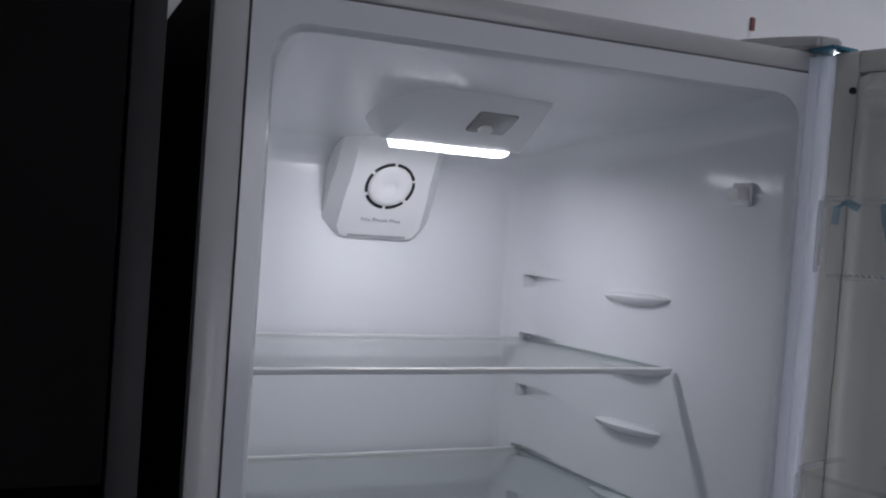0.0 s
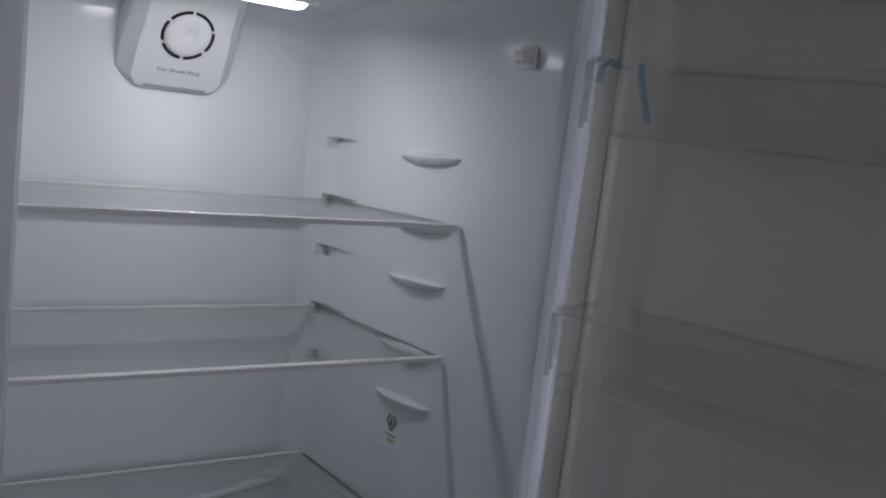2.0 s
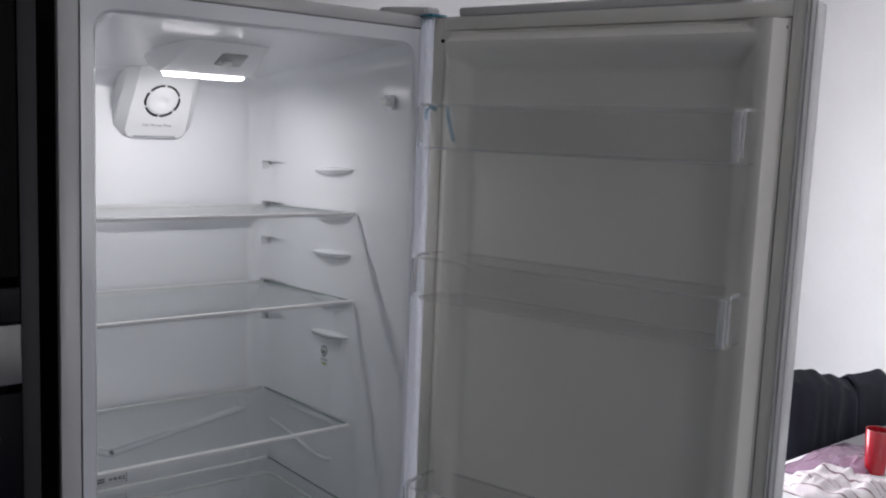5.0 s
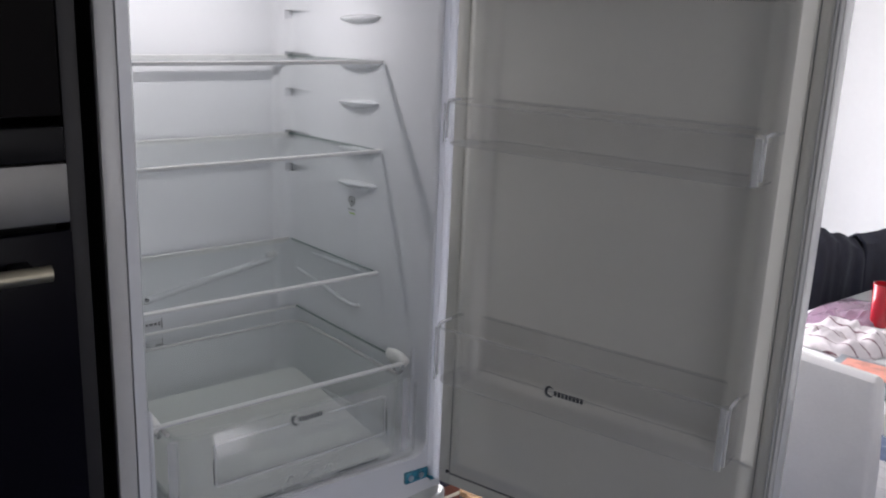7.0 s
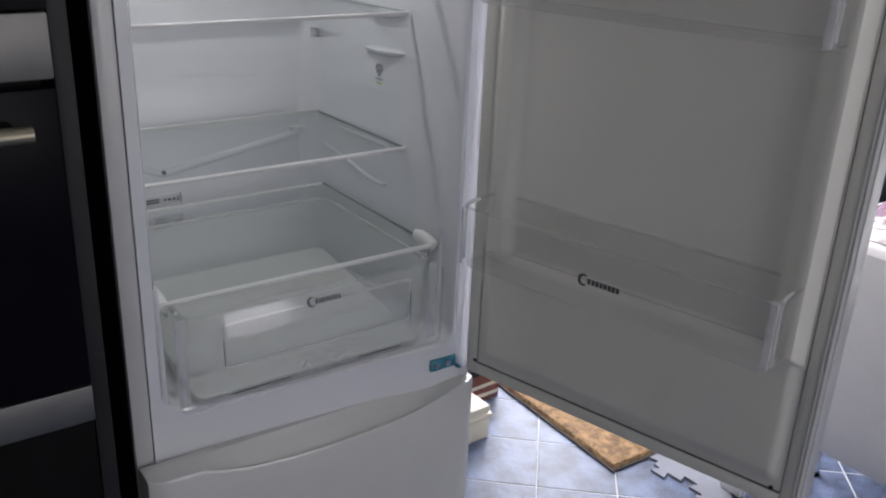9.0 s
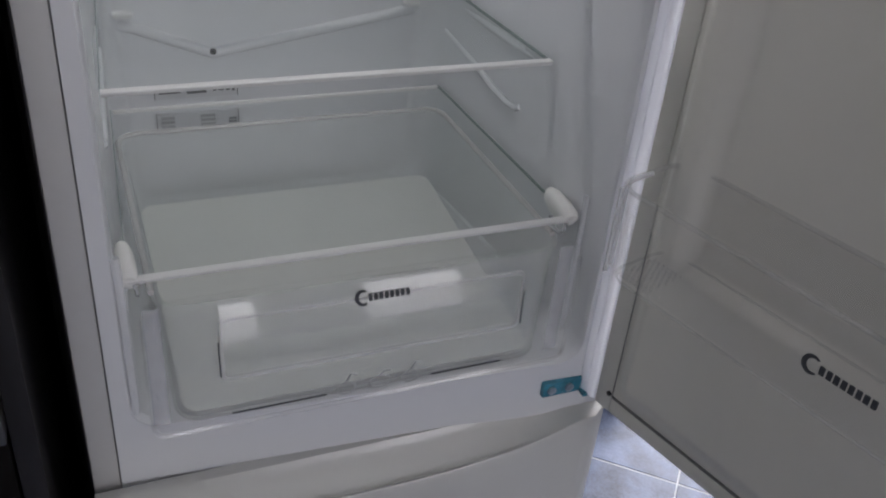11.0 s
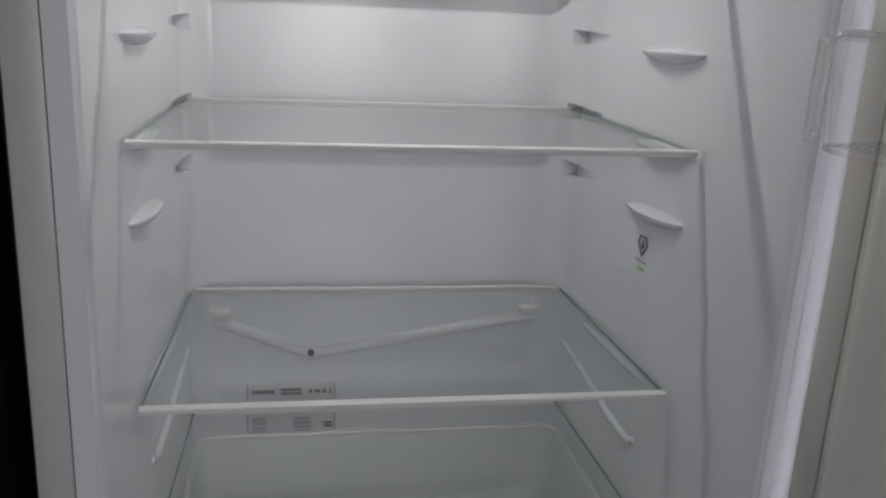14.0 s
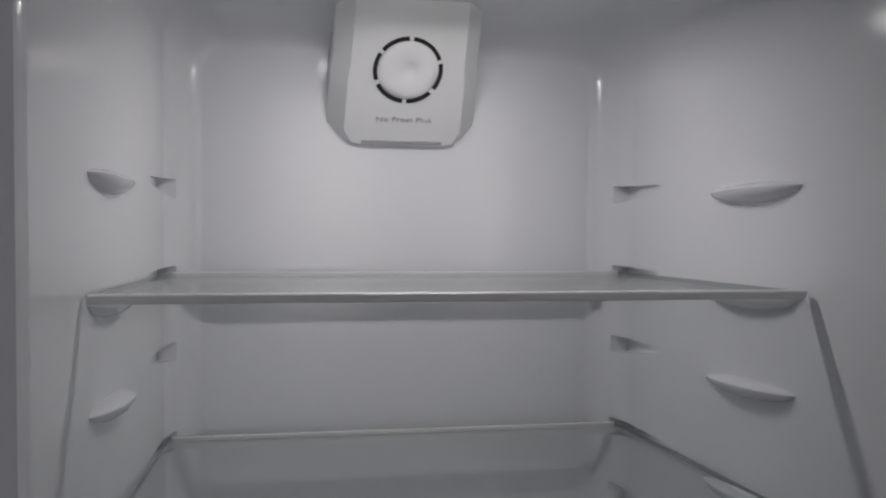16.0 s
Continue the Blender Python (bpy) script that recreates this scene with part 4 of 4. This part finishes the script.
def draped(cx, cy, w, top, drop, seed):
    """A limp garment over a chair back that runs along x: two sheets with folds, joined over the top."""
    bm = bmesh.new()
    nx, nv = 26, 22
    rows = []
    for j in range(nv + 1):
        v = j / nv * 2 - 1
        row = []
        for i in range(nx + 1):
            u = i / nx * 2 - 1
            f = noise.noise((u * 2.2 + seed, v * 1.1, seed)) * 0.017 + noise.noise((u * 6 + seed, v * 2, 3)) * 0.007
            length = drop * (1 + 0.12 * noise.noise((u * 3, seed, 5)))
            z = top - abs(v) ** 1.15 * length + 0.02 * noise.noise((u * 2.5, seed, 8)) * (1 - abs(v)) - 0.02 * u * u - 0.045 * u
            y = cy + math.copysign(min(1.0, abs(v) * 9) * 0.045, v) + f * min(1, abs(v) * 3)
            row.append(bm.verts.new((cx + u * w * (1 + 0.06 * noise.noise((v * 2, seed, 1))), y, z)))
        rows.append(row)
    for a, b in zip(rows, rows[1:]):
        for i in range(nx):
            bm.faces.new((a[i], a[i + 1], b[i + 1], b[i]))
    return bm


for cx, w, top, seed, word in ((2.10, 0.215, 0.945, 2.0, "trousers"), (2.56, 0.24, 0.880, 6.5, "jacket")):
    ob = part("hanging_" + word, draped(cx, 0.195, w, top, 0.48, seed), NAVY)
    tagged(ob, "navy blue cloth " + word + " hung over a chair back", "clothes")
    sd = ob.modifiers.new("thick", "SOLIDIFY")
    sd.thickness = 0.006

cup = empty("tumbler", "tall red see-through plastic tumbler on the table", "cup", m=pose(1.88, -0.12, 0.750))
bm = bmesh.new()
ring = lambda r, z: [(r * math.cos(a), r * math.sin(a), z) for a in (2 * math.pi * k / 28 for k in range(28))]
loft(bm, [ring(0.026, 0.0), ring(0.028, 0.002), ring(0.034, 0.122), ring(0.0345, 0.126), ring(0.032, 0.126), ring(0.025, 0.01)], True, True, True)
part("cup_wall", bm, RED, cup)


def crumple(cx, cy, z, rx, ry, h, seed, mat, name, label, cat):
    bm = bmesh.new()
    n = 34
    rows = []
    for j in range(n + 1):
        row = []
        for i in range(n + 1):
            u, v = i / n * 2 - 1, j / n * 2 - 1
            q = max(0.0, 1 - (u * u + v * v) ** 1.4)
            f = noise.noise((u * 2.4 + seed, v * 2.4, seed)) * 0.55 + abs(noise.noise((u * 5 + seed, v * 5, 1))) * 0.35
            k = 1 + 0.16 * noise.noise((u + seed, v, 9))
            row.append(bm.verts.new((cx + u * rx * k, cy + v * ry * k, z + 0.003 + h * q ** 0.5 * (0.55 + f))))
        rows.append(row)
    for a, b in zip(rows, rows[1:]):
        for i in range(n):
            bm.faces.new((a[i], a[i + 1], b[i + 1], b[i]))
    ob = part(name, bm, mat)
    sd = ob.modifiers.new("thick", "SOLIDIFY")
    sd.thickness = 0.002
    return tagged(ob, label, cat)


crumple(1.65, -0.14, 0.750, 0.13, 0.12, 0.062, 4.0, TOWEL, "tea_towel", "crumpled white tea towel with thin dark stripes", "towel")
crumple(1.86, -0.03, 0.750, 0.20, 0.09, 0.035, 11.0, PINK, "plastic_wrapper", "crinkled pink see-through plastic wrapping", "packaging")
book = empty("picture_book", "glossy picture book lying at the table's edge", "book", m=pose(1.45, -0.36, 0.7505, 0, 0, 12))
part("cover", boxed(-0.11, 0.11, -0.15, 0.15, 0, 0.012, bevel=0.001), BOOK, book)
part("cover_picture", boxed(-0.02, 0.09, -0.02, 0.13, 0.0125, 0.0132), BOOKART, book, smooth=False)

mat_ob = empty("doormat", "tan coir doormat with a dark rubber edge", "doormat", m=pose(1.3263, 0.5558, 0.0, 0, 0, -2))
part("backing", boxed(-0.23, 0.23, -0.30, 0.37, 0.0005, 0.006), RUBBER, mat_ob, smooth=False)
bm = bmesh.new()
nx, ny = 60, 90
rows = []
for j in range(ny + 1):
    rows.append([bm.verts.new((-0.222 + 0.444 * i / nx, -0.292 + 0.654 * j / ny, 0.014 + 0.004 * noise.noise((i * 0.7, j * 0.7, 2)) + 0.003 * ((i // 2 + j // 2) % 2) - (0.01 if i in (0, nx) or j in (0, ny) else 0))) for i in range(nx + 1)])
for a, b in zip(rows, rows[1:]):
    for i in range(nx):
        bm.faces.new((a[i], a[i + 1], b[i + 1], b[i]))
part("coir_top", bm, COIR, mat_ob)

bin_ob = empty("storage_box", "cream plastic storage box with a lid beside the fridge", "box", m=pose(0.845, 0.685, 0, 0, 0, 2))
part("box_body", boxed(-0.10, 0.048, -0.09, 0.0, 0.0, 0.070, bevel=0.006), CREAM, bin_ob)
part("box_lid", boxed(-0.106, 0.054, -0.096, 0.006, 0.0705, 0.086, bevel=0.005), CREAM, bin_ob)
part("box_tray", boxed(-0.102, 0.046, -0.090, 0.0, 0.0865, 0.112, bevel=0.005), CREAM, bin_ob)
carton = empty("shoe_carton", "dark brown and red carton on the floor", "carton", m=pose(0.965, 0.825, 0, 0, 0, 2))
part("carton_body", boxed(-0.13, 0.10, -0.06, 0.06, 0.0, 0.10, bevel=0.002), BROWN, carton)
for z in (0.018, 0.052):
    part("pale_stripe", boxed(-0.128, 0.098, -0.0625, -0.0603, z, z + 0.012), CREAM, carton, smooth=False)
part("carton_lid", boxed(-0.134, 0.104, -0.064, 0.064, 0.1005, 0.128, bevel=0.002), NAVY, carton)


def jigsaw(s, h):
    """A square foam tile with four interlocking tabs a side."""
    pts = []
    for k in range(4):
        a = k * math.pi / 2
        side = []
        n = 4
        for i in range(n):
            x = -s / 2 + s * (i + 0.5) / n
            w, d = s / n * 0.24, 0.028 if (i + k) % 2 else -0.028
            side += [(x - w * 0.8, -s / 2), (x - w * 1.3, -s / 2 - d), (x + w * 1.3, -s / 2 - d), (x + w * 0.8, -s / 2)]
        pts += [(x * math.cos(a) - y * math.sin(a), x * math.sin(a) + y * math.cos(a)) for x, y in [(-s / 2, -s / 2)] + side]
    bm = bmesh.new()
    loft(bm, [[(x, y, z) for x, y in pts] for z in (0.0005, h)], True, True, True)
    return mesh_of(bm, FOAM)


foam_mesh = jigsaw(0.30, 0.008)
for x, y, r in ((1.368, 0.082, 2),):
    ob = new("foam_play_tile", foam_mesh)
    ob.matrix_world = pose(x, y, 0, 0, 0, r)
    tagged(ob, "grey interlocking foam play tile on the slate floor", "play mat", "foam tiles")

# ---- floor tiles ----
A, S, G = radians(48), 0.222, 0.004
ux, uy = math.cos(A), math.sin(A)
bm = boxed(-S / 2 + G / 2, S / 2 - G / 2, -S / 2 + G / 2, S / 2 - G / 2, -0.0055, 0.0, bevel=0.0012, seg=1)
tile_mesh = mesh_of(bm, SLATE)
rest = bmesh.new()
for i in range(-27, 28):
    for j in range(-27, 28):
        cx, cy = 1.008 + (i + 0.5) * S * ux - (j + 0.5) * S * uy, 0.499 + (i + 0.5) * S * uy + (j + 0.5) * S * ux
        if not (X0 - 0.1 < cx < X1 + 0.1 and Y0 - 0.1 < cy < Y1 + 0.1):  # outside the room
            continue
        if 0.3 < cx < 2.5 and -0.9 < cy < 0.86:
            ob = new("tile", tile_mesh)
            ob.parent = floor
            ob.matrix_world = pose(cx, cy, 0, 0, 0, 48)
        else:
            vs = [rest.verts.new((min(X1, max(X0, cx + a * ux - b * uy)), min(Y1, max(Y0, cy + a * uy + b * ux)), 0.0)) for a, b in ((-0.109, -0.109), (0.109, -0.109), (0.109, 0.109), (-0.109, 0.109))]
            rest.faces.new(vs)
tagged(part("far_tiles", rest, SLATE, floor, smooth=False), kind="stuff")
